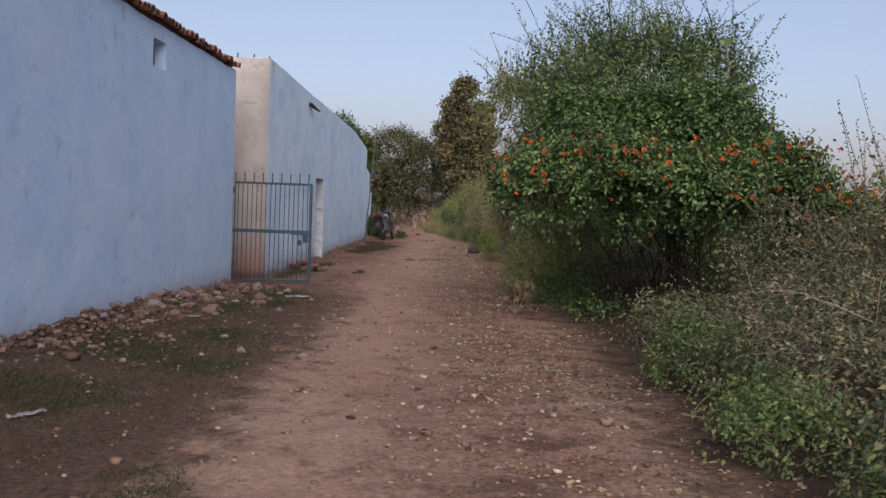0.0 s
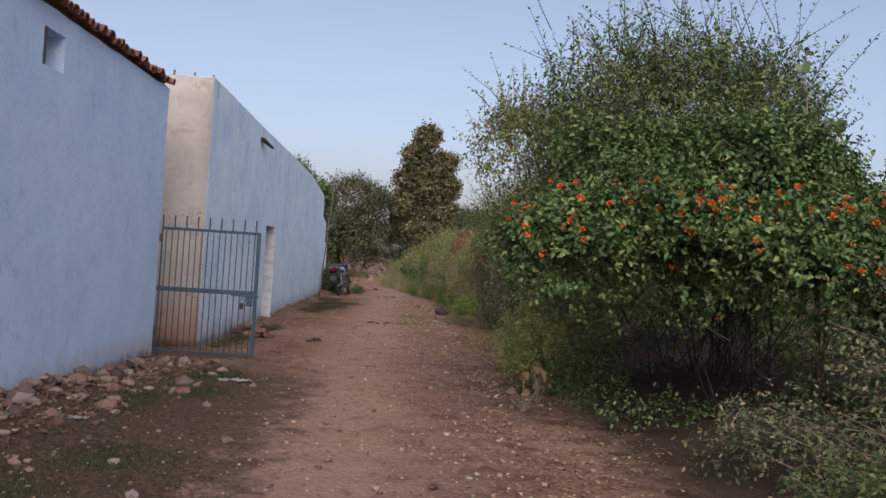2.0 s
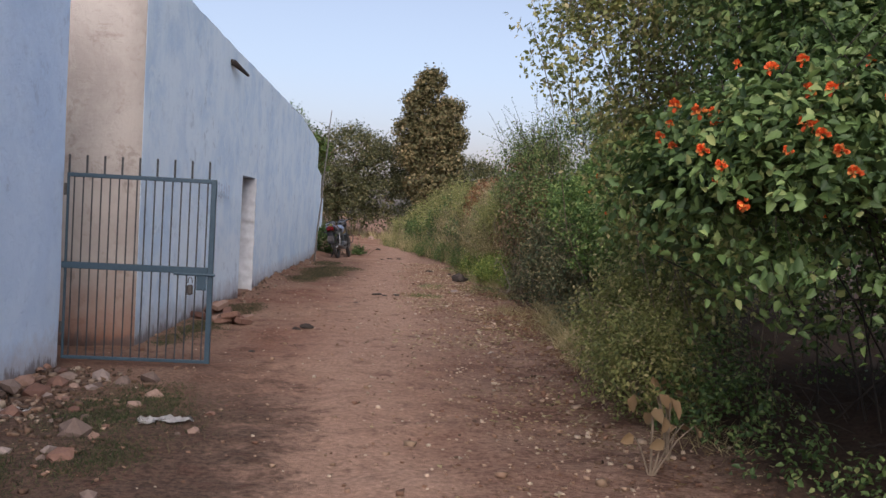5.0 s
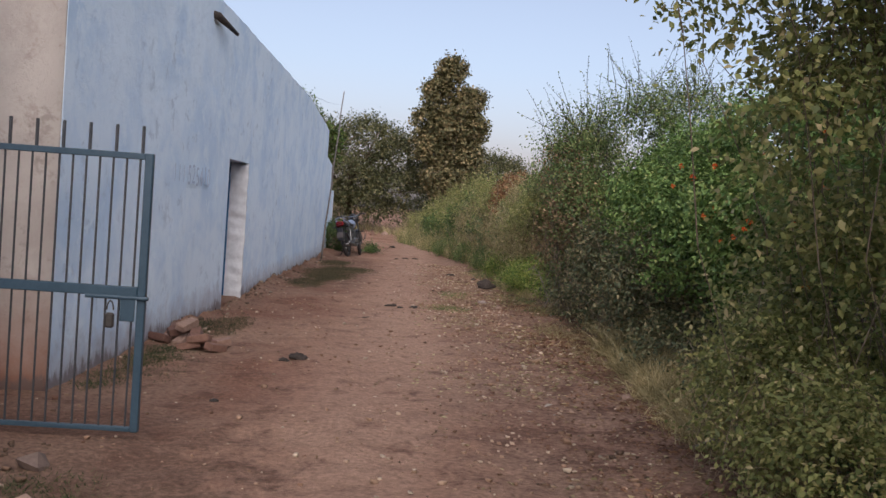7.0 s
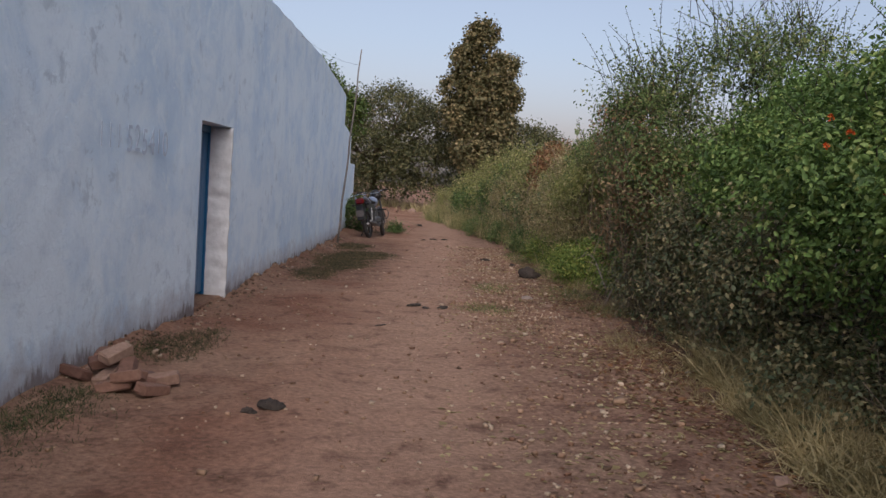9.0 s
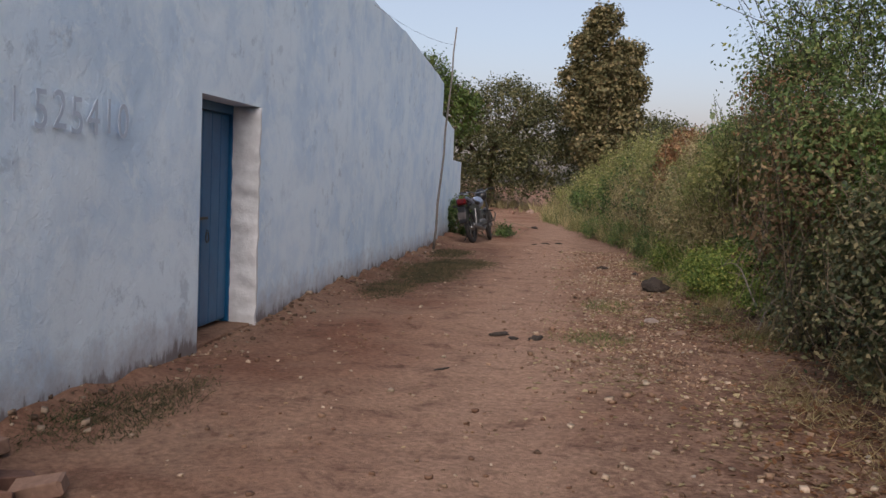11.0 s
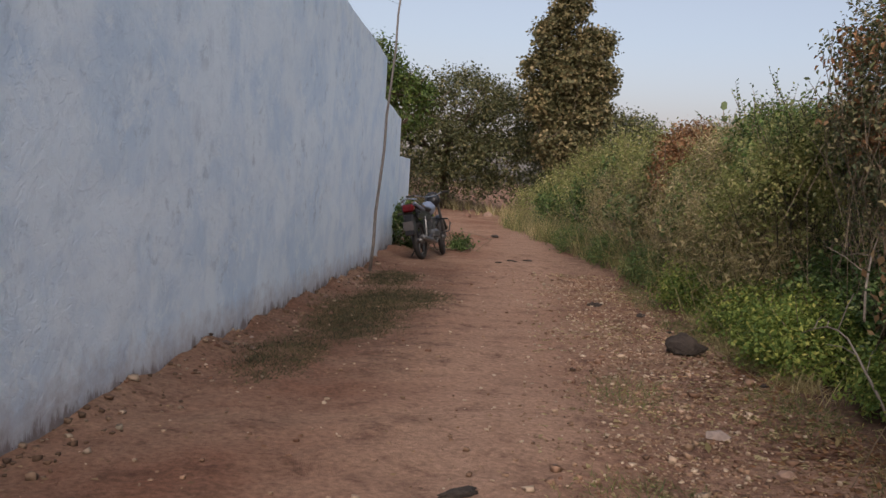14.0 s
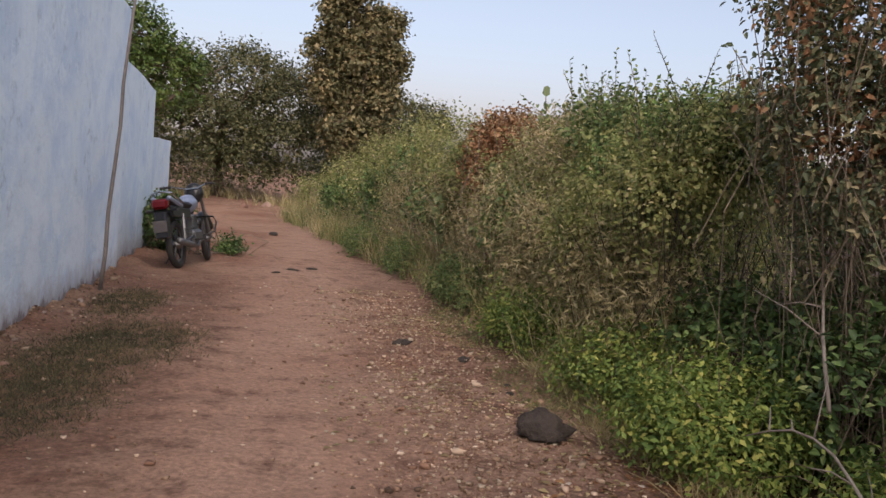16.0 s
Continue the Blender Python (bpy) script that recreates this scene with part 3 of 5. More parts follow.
def roof_slab(name, y0, y1, x_eave, z_eave, x_back, z_back, label):
    bm = bmesh.new()
    v = [bm.verts.new(c) for c in ((x_eave, y0, z_eave), (x_eave, y1, z_eave), (x_back, y1, z_back), (x_back, y0, z_back))]
    f = bm.faces.new(v)
    r = bmesh.ops.extrude_face_region(bm, geom=[f])
    for g in r["geom"]:
        if isinstance(g, bmesh.types.BMVert):
            g.co.z -= 0.06
    bmesh.ops.recalc_face_normals(bm, faces=bm.faces[:])
    return tagged(part(name, bm, CLAY), label, "roof", "", "structure")


roof_1 = roof_slab("roof_1", -14.0, 7.96, -2.05, 3.38, -6.0, 3.36, "red clay tiled roof over the first house")
roof_2 = roof_slab("roof_2", 9.53, 26.6, -2.12, 3.2, -6.0, 3.05, "red clay tiled roof behind the parapet")


def eave_tiles():
    """Half-round clay tiles along the top of the first wall, each a piece of its own."""
    rng = random.Random(5)
    bm = bmesh.new()
    n = 7
    ring = []
    for x in (0.0, -0.34):
        for r in (0.075, 0.058):
            ring.append([bm.verts.new((x, math.cos(math.pi * k / (n - 1)) * r * (1 if x == 0 else 0.85), math.sin(math.pi * k / (n - 1)) * r)) for k in range(n)])
    o0, i0, o1, i1 = ring
    for k in range(n - 1):
        for a, b in ((o0, o1), (i1, i0), (i0, o0), (o1, i1)):
            bm.faces.new((a[k], a[k + 1], b[k + 1], b[k]))
    for k in (0, n - 1):
        bm.faces.new((o0[k], o1[k], i1[k], i0[k]))
    bmesh.ops.recalc_face_normals(bm, faces=bm.faces[:])
    first = part("tile", bm, CLAY, roof_1)
    y = 7.90
    k = 0
    while y > -2.0:
        t = first if k == 0 else first.copy()
        if k:
            scene.collection.objects.link(t)
        t.matrix_world = pose(-1.93 + rng.uniform(-.03, .03), y, 3.33 + rng.uniform(-.012, .02), rng.uniform(-5, 5), rng.uniform(4, 12), rng.uniform(-7, 7))
        y -= 0.125 + rng.uniform(-.01, .015)
        k += 1


eave_tiles()


# ---- gate ----
def gate():
    g = thing("gate", (-1.97, 8.0, 0.0), 2.0, "open blue-grey iron bar gate with spikes, hinged on the house corner", "gate")
    W, T = 1.22, 1.59
    part("stile", box(bmesh.new(), W - 0.045, W, -0.02, 0.02, 0.04, T, 0.004), GATE_PAINT, g)
    part("stile", box(bmesh.new(), 0.0, 0.018, -0.012, 0.012, 0.05, T, 0.003), GATE_PAINT, g)
    part("top_rail", box(bmesh.new(), 0.0, W - 0.046, -0.017, 0.017, T - 0.035, T, 0.004), GATE_PAINT, g)
    part("middle_rail", box(bmesh.new(), -0.02, W - 0.046, -0.021, 0.021, 0.795, 0.85, 0.004), GATE_PAINT, g)
    part("bottom_rail", box(bmesh.new(), 0.0, W - 0.046, -0.014, 0.014, 0.04, 0.068, 0.004), GATE_PAINT, g)
    for k in range(16):
        x = 0.055 + k * (W - 0.13) / 15
        for z0, z1 in ((0.068, 0.795), (0.85, T - 0.035)):
            part("bar", tube(bmesh.new(), ((x, 0, z0), (x + 0.002, 0, z1)), 0.0062, 6), BAR_RUST, g)
    for k in range(9):
        x = 0.012 + k * 0.143
        part("spike", box(bmesh.new(), x - 0.008, x + 0.008, -0.008, 0.008, T, T + 0.15, 0.003), BAR_RUST, g)
    part("latch", tube(bmesh.new(), ((W - 0.32, -0.03, 0.79), (W + 0.02, -0.03, 0.79)), 0.011, 8), GATE_PAINT, g, "sliding bolt")
    part("latch_plate", box(bmesh.new(), W - 0.13, W - 0.05, -0.034, -0.022, 0.66, 0.795, 0.003), GATE_PAINT, g)
    lock = part("padlock", box(bmesh.new(), W - 0.205, W - 0.155, -0.055, -0.028, 0.62, 0.705, 0.010), IRON, g, "dark iron padlock hanging from the bolt")
    part("shackle", tube(bmesh.new(), [(W - 0.18 + 0.018 * math.cos(a), -0.04, 0.72 + 0.05 * math.sin(a)) for a in np.linspace(0, math.pi, 9)], 0.004, 6), IRON, lock)
    for z in (0.25, 1.4):
        part("hinge", tube(bmesh.new(), ((-0.012, 0, z), (-0.012, 0, z + 0.1)), 0.014, 8), IRON, g)


gate()


# ---- blue door ----
def door():
    d = thing("door_1", (-1.955, 14.64, 0.0), 0, "closed blue-painted two-leaf plank door set deep in the wall", "door", "", "structure")
    W, H = 1.25, 1.86
    part("frame", box(bmesh.new(), -0.05, 0.03, 0.002, 0.045, 0.0, H, 0.004), DOOR_PAINT, d)
    part("frame", box(bmesh.new(), -0.05, 0.03, W - 0.055, W - 0.022, 0.0, H, 0.004), DOOR_PAINT, d)
    part("lintel", box(bmesh.new(), -0.09, 0.032, 0.047, W - 0.057, H - 0.075, H + 0.03, 0.004), DOOR_PAINT, d)
    for y0, y1, x in ((0.05, 0.42, -0.035), (0.42, W - 0.06, 0.0)):
        leaf = part("leaf", box(bmesh.new(), x - 0.035, x, y0, y1 - 0.004, 0.03, H - 0.08, 0.003), DOOR_PAINT, d)
        n = 4
        for k in range(n):
            a, b = y0 + 0.012 + k * (y1 - y0 - 0.024) / n, y0 + 0.012 + (k + 1) * (y1 - y0 - 0.024) / n
            part("plank", box(bmesh.new(), x + 0.0005, x + 0.009, a + 0.003, b - 0.003, 0.04, H - 0.09, 0.003), DOOR_PAINT, leaf)
    part("stile", box(bmesh.new(), 0.0105, 0.034, 0.424, 0.515, 0.034, H - 0.084, 0.005), DOOR_PAINT, d)
    part("hasp", box(bmesh.new(), 0.019, 0.026, 0.52, 0.72, 0.905, 0.928, 0.003), IRON, d, "dark iron hasp")
    part("ring", tube(bmesh.new(), [(0.03, 0.70 + 0.03 * math.cos(a), 0.76 + 0.042 * math.sin(a)) for a in np.linspace(0, 2 * math.pi, 17)], 0.005, 6), IRON, d, "iron pull ring")
    part("staple", tube(bmesh.new(), ((0.018, 0.70, 0.80), (0.045, 0.70, 0.81), (0.018, 0.70, 0.82)), 0.005, 6), IRON, d)
    # rough jambs and sill of the opening
    bm = box(bmesh.new(), -0.10, 0.27, W - 0.010, W + 0.02, -0.05, 1.855)
    bmesh.ops.subdivide_edges(bm, edges=bm.edges[:], cuts=40, use_grid_fill=True)
    for v in bm.verts:
        v.co.y += -0.014 + 0.03 * noise.noise((v.co.x * 4, 2, v.co.z * 9)) - 0.014 * abs(math.sin(v.co.z * 20 + v.co.x * 2))
        v.co.x += 0.02 * noise.noise((3, v.co.y * 4, v.co.z * 7)) * (v.co.x > 0.2)
    part("jamb", bm, WASH_JAMB, d, "lumpy limewashed jamb", True)
    part("sill", box(bmesh.new(), -0.10, 0.22, 0.0, W, -0.12, -0.006, 0.01), EARTH, d, "earth-covered threshold")


door()

# ---- bamboo pole and wire ----
pole = thing("bamboo_pole", (-1.56, 25.2, 0.0), 0, "thin weathered bamboo pole leaning beside the wall", "pole")
part("cane", tube(bmesh.new(), [(0.33 * k / 9 + 0.012 * math.sin(k * 2.1), -0.05 * k, 0.452 * k - 0.05) for k in range(10)], [0.024 - 0.0013 * k for k in range(10)], 8), BAMBOO, pole, "", True)


wire = thing("overhead_wire", (-1.80, 19.6, 3.60), 0, "thin slack wire from the pole to the wall top", "wire")
part("strand", tube(bmesh.new(), [(0.58 * u, 5.15 * u, 0.10 * u - 0.5 * u * (1 - u)) for u in np.linspace(0, 1, 12)], 0.002, 5), IRON, wire)

# ---- hedge, from near to far ----
PALE_STALK = simple("dry pale stalk", (0.24, 0.19, 0.11), (0.42, 0.35, 0.22), 30, 0.85, 0, 0.3)
CREEPER = leaf_mat("withered creeper leaf", [(0, (0.15, 0.07, 0.035)), (0.6, (0.31, 0.165, 0.085)), (1, (0.42, 0.27, 0.16))], 0.3, 0.8)
# darker version of TWIG: shade among the branches is put into the stem colour
SHADED_TWIG = simple("stem darkened for shade", (0.018, 0.014, 0.011), (0.055, 0.042, 0.032), 30, 0.9, 0, 0.4)
bush("weed_clump", 11, [(4.1, -2.6, .2, 1.1, 1.3, .58), (3.85, -0.5, .2, .75, 1.1, .62), (4.7, 1.0, .3, 1.2, 1.3, .80), (3.75, 2.6, .1, .6, .8, .50)], 30000, .042, .42, DULL,
     "tangled dull green weeds with dry yellow stalks on the bank", "weeds", SLIM, stems=60, stem_r=.004, sprig=.26, lump=.55, up=.6)
bush("weed_clump", 12, [(3.45, 0.6, .1, .55, .9, .52), (3.35, -1.4, .05, .5, .8, .42), (3.6, -2.9, .05, .6, .6, .4)], 16000, .038, .42, SHRUB, "fresh green weeds at the lane's edge", "weeds", SLIM, stems=14, stem_r=.004, sprig=.2, up=.7, lump=.5)
bush("dry_shrub", 13, [(5.6, 1.6, .8, 1.2, 1.3, .8), (4.9, 2.8, .7, 1.1, .8, .7), (6.6, .6, .85, 1.2, 1.2, .9)], 16000, .045, .42, DULL, "dull thicket of bare stalks and withering leaves", "shrub", SLIM, stems=60, stem_r=.004, sprig=.35, lump=.5, up=.6, shoots=90, shoot_len=1.25, shoot_leaves=34, shoot_bend=.12)
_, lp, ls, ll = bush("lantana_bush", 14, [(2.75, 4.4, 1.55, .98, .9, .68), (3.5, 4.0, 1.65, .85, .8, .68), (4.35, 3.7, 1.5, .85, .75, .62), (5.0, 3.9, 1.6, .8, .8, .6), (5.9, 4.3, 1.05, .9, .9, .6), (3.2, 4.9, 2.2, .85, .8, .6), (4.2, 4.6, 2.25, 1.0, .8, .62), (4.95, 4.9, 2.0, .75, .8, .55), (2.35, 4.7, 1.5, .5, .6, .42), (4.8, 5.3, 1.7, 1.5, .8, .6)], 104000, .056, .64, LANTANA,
     "green lantana bush with orange flower heads, overhanging a dark hollow", "bush", stems=7, stem_r=.007, gather=.12, sprig=.26, low=.18, lump=.62, twig_mat=SHADED_TWIG, shoots=260, shoot_len=.5)
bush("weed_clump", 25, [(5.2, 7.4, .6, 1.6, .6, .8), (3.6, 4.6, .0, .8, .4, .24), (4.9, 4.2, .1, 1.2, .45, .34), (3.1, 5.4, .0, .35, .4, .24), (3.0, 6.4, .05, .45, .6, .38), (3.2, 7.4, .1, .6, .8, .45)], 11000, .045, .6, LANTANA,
     "dark green undergrowth in the shade of the bush", "weeds", stems=24, stem_r=.004, sprig=.25, up=.3, lump=.5, twig_mat=SHADED_TWIG)
bush("weed_clump", 43, [(2.6, 6.9, .30, .38, .7, .48), (2.75, 7.9, .40, .42, .8, .52)], 12000, .038, .45, OLIVE, "fine-leaved olive weeds at the mouth of the hollow", "weeds", SLIM, stems=20, stem_r=.003, sprig=.22, up=.6, lump=.45)
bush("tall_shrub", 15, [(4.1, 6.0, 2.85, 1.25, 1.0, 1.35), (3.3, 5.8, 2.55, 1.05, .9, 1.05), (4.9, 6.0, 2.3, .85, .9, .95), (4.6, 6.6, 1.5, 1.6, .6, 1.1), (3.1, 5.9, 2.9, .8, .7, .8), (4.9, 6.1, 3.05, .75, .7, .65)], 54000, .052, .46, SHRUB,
     "tall small-leaved green shrub with whippy twigs against the sky", "shrub", SLIM, stems=16, gather=.12, sprig=.45, up=.5, lump=.55, per=10, twig_mat=SHADED_TWIG, shoots=380, shoot_len=.9, shoot_leaves=24, shoot_bend=.5)
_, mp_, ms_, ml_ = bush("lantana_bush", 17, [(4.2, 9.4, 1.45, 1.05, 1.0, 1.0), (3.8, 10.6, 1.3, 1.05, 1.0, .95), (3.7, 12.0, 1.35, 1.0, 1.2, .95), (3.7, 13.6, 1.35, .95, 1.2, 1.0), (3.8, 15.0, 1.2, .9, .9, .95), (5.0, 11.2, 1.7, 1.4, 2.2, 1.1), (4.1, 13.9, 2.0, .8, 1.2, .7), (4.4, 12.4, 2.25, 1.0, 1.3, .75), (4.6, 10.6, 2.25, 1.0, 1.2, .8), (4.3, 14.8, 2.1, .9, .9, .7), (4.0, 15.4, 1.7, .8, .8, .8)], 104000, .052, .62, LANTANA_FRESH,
     "bright green lantana thicket with a few orange flowers", "bush", stems=14, sprig=.25, low=.6, lump=.6, twig_mat=SHADED_TWIG, shoots=260, shoot_len=.45)
bush("weed_clump", 26, [(3.2, 9.4, .05, .45, .8, .38), (3.2, 11.6, .1, .4, 1.2, .38), (3.3, 14.2, .2, .5, 1.2, .6), (3.2, 16.4, .3, .6, .9, .7), (3.8, 10.0, .3, .6, 1.4, .75), (3.8, 12.6, .3, .6, 1.5, .75)], 28000, .05, .5, DULL, "dull undergrowth and dead leaves at the hedge foot", "weeds", SLIM, stems=40, stem_r=.004, sprig=.22, up=.4, lump=.55)
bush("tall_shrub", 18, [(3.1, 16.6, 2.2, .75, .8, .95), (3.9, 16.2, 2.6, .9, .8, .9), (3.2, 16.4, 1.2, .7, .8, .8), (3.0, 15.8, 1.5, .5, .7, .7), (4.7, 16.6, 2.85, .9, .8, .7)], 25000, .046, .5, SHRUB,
     "airy tall shrub with bare twigs and sparse leaves", "shrub", SLIM, stems=26, stem_r=.005, sprig=.4, up=.5, lump=.62, per=9, twig_mat=SHADED_TWIG, shoots=200, shoot_len=.9)
bush("dry_shrub", 37, [(2.95, 16.0, 1.5, .42, .6, .45), (3.0, 16.9, 1.0, .42, .6, .6)], 4500, .055, .5, DRY, "brown withered shrub caught in the hedge front", "shrub", SLIM, stems=24, stem_r=.004, sprig=.3, up=.1, lump=.6)
bush("tall_shrub", 16, [(2.3, 7.3, 2.75, .6, .5, .6), (3.1, 7.2, 2.7, .8, .6, .75), (2.85, 7.5, 1.95, .6, .7, .7), (3.2, 8.0, 1.1, .6, .8, .75), (3.15, 8.6, .55, .5, .8, .5)], 25000, .052, .5, OLIVE,
     "olive-green shrub with loose twigs arching over the lane", "shrub", SLIM, root=(3.5, 7.6, 0), stems=12, stem_r=.005, sprig=.35, up=.3, lump=.55, per=9, shoots=220, shoot_len=.75)
bush("weed_clump", 35, [(3.2, 13.0, .7, .42, 1.1, .7), (3.1, 14.7, .75, .42, 1.0, .8)], 12000, .048, .48, DULL, "dull olive weeds climbing up the hedge front", "weeds", SLIM, stems=20, stem_r=.004, sprig=.3, up=.5, lump=.6, shoots=60, shoot_len=.5)
bush("dry_shrub", 19, [(3.5, 19.6, 1.9, .75, .7, .75), (3.8, 19.7, 1.4, .85, .8, .75), (4.8, 19.8, 1.5, 1.4, 1.3, 1.0), (3.6, 19.6, 2.5, .8, .7, .6)], 36000, .046, .55, DULL,
     "dark shrub of brown and green leaves with hanging dry stems", "shrub", stems=30, stem_r=.005, sprig=.3, up=.2, lump=.6, low=.3, shoots=120, shoot_len=.6)
bush("dry_shrub", 27, [(3.3, 19.3, 2.3, .5, .5, .55), (3.6, 19.7, 1.9, .5, .5, .4)], 2000, .05, .6, CREEPER, "withered russet leaves caught in the dark shrub", "shrub", stems=30, stem_r=.004, sprig=.3, up=.0, lump=.6, low=.5)
bush("tall_shrub", 38, [(3.1, 21.1, 1.4, .6, .7, .55), (3.5, 21.8, 1.6, .8, .8, .6), (3.05, 22.3, 1.0, .6, .8, .6), (3.4, 20.9, 1.75, .6, .6, .5)], 28000, .042, .5, OLIVE, "olive-green shrub with thin upright shoots", "shrub", SLIM, stems=40, stem_r=.004, sprig=.25, up=.6, lump=.5, low=.3, shoots=150, shoot_len=.5, twig_mat=SHADED_TWIG)
bush("tall_shrub", 42, [(3.5, 21.4, 1.9, .6, .7, .36), (3.3, 22.4, 1.6, .4, .5, .4)], 9000, .046, .52, LANTANA_FRESH, "bright green shrub showing above the hedge", "shrub", SLIM, stems=20, stem_r=.004, sprig=.22, up=.6, lump=.5)
bush("weed_clump", 41, [(3.55, 19.4, .45, .6, .8, .5), (3.5, 20.8, .45, .6, .9, .55), (3.7, 18.0, .4, .6, .8, .5), (4.3, 20.0, .6, .7, 1.6, .7)], 15000, .06, .6, LANTANA, "dark green leaves in the shade under the shrubs", "weeds", stems=30, stem_r=.004, sprig=.25, up=.2, lump=.5, twig_mat=SHADED_TWIG)
bush("weed_clump", 20, [(2.9, 19.7, .12, .62, .8, .52), (3.2, 18.4, .1, .4, .5, .34), (2.9, 21.2, .10, .5, 1.0, .46), (2.75, 23.4, .10, .45, 1.2, .44)], 40000, .044, .42, WEED,
     "lush bright green weeds spilling over the lane's edge", "weeds", SLIM, stems=30, stem_r=.004, sprig=.2, up=.5, lump=.5, shoots=60, shoot_len=.3)
bush("weed_clump", 21, [(2.5, 26.2, .10, .42, 1.4, .44), (2.2, 29.2, .10, .42, 1.4, .42), (1.7, 32.2, .1, .5, 1.6, .42)], 18000, .05, .42, SHRUB,
     "green weeds along the far edge of the lane", "weeds", SLIM, stems=30, stem_r=.005, sprig=.2, up=.5, lump=.5)
bush("hedge", 22, [(3.35, 23.0, 1.1, .75, 1.0, .95), (3.5, 24.6, 1.3, .8, 1.1, .95), (3.35, 26.2, 1.25, .75, 1.1, .95), (4.4, 23.8, 1.3, 1.0, 2.2, 1.05)], 36000, .05, .48, OLIVE, "overgrown hedge of mixed dull green and dry weeds", "hedge", SLIM, stems=60, stem_r=.004, sprig=.3, up=.6, lump=.42, shoots=200, shoot_len=.5)
bush("dry_weeds", 40, [(2.95, 21.6, .6, .4, .8, .6), (2.9, 23.4, .7, .45, 1.0, .7), (2.9, 25.4, .8, .45, .9, .75), (2.7, 28.2, .8, .45, 1.0, .8), (2.4, 31.2, .9, .5, 1.2, .8), (3.3, 24.6, 1.7, .5, 1.2, .4)], 26000, .075, .16, STRAW, "thicket of dry straw-coloured stalks in front of the hedge", "weeds", SLIM, stems=70, stem_r=.003, sprig=.4, up=1.2, lump=.3, shoots=160, shoot_len=.5, twig_mat=PALE_STALK)
bush("hedge", 28, [(3.6, 23.4, 1.85, .6, .8, .45), (3.9, 25.4, 2.0, .7, 1.0, .5), (3.1, 28.4, 1.5, .5, .7, .6), (3.0, 25.0, .9, .45, .6, .6)], 17000, .062, .58, SHRUB, "fresh green shoots rising out of the hedge", "hedge", SLIM, stems=30, stem_r=.005, sprig=.3, up=.7, lump=.42, shoots=100, shoot_len=.6)
bush("hedge", 23, [(3.1, 28.2, 1.35, .85, 1.3, 1.1), (2.95, 30.6, 1.5, .9, 1.4, 1.15), (2.65, 33.2, 1.45, .95, 1.6, 1.2), (2.25, 36.2, 1.2, 1.0, 1.8, 1.15), (1.65, 39.6, .9, 1.0, 1.9, 1.0), (1.0, 43.2, .5, 1.1, 2.1, .8), (4.3, 29.5, 1.2, 1.0, 2.4, .9), (4.0, 34.0, 1.1, 1.2, 2.6, .9)], 46000, .065, .48, OLIVE,
     "pale grassy hedge leaning over the bend of the lane", "hedge", SLIM, stems=40, stem_r=.005, sprig=.38, up=.7, lump=.42, shoots=160, shoot_len=.55)
bush("hedge", 39, [(2.75, 29.6, 1.0, .5, .8, .75), (2.5, 32.0, 1.45, .5, .8, .6), (2.2, 34.8, .9, .6, .9, .8), (1.4, 38.6, .7, .6, 1.0, .7)], 14000, .075, .6, LANTANA, "darker green climbers on the far hedge", "hedge", shape=SLIM, stems=20, stem_r=.005, sprig=.3, up=.4, lump=.6)
bush("dry_vine", 24, [(3.35, 27.6, 2.05, .55, .8, .42), (3.05, 27.2, 1.7, .42, .7, .45)], 10000, .055, .7, CREEPER, "russet withered creeper heaped over the hedge", "vine", stems=30, sprig=.3, lump=.55)
bush("wall_weed", 29, [(-1.72, 30.2, .35, .35, .8, .55), (-.62, 30.3, .0, .2, .3, .2)], 6500, .06, .6, LANTANA, "leafy green weeds at the foot of the low wall", "weeds", stems=14, sprig=.2)
bush("hedge", 36, [(6.6, -1 + 3.2 * k, 1.0 + .15 * math.sin(k * 2.3), 1.1, 2.0, 1.05) for k in range(12)], 24000, .11, .5, SHRUB, "dense dull green growth filling the back of the hedge", "hedge", shape=SLIM, stems=30, stem_r=.008, sprig=.4, lump=.4)
bush("thicket", 30, [(-9, 60, 1.0, 4, 2, 1.6), (-3.5, 62, .9, 4, 2, 1.3), (2.5, 61, 1.0, 4, 2, 1.5), (7, 58, 1.0, 4, 3, 1.6), (12, 52, 1.0, 4, 4, 1.6)], 22000, .18, .5, ACACIA, "dark thicket closing the end of the lane", "thicket", shape=SLIM, stems=60, stem_r=.02, sprig=.7, lump=.5)


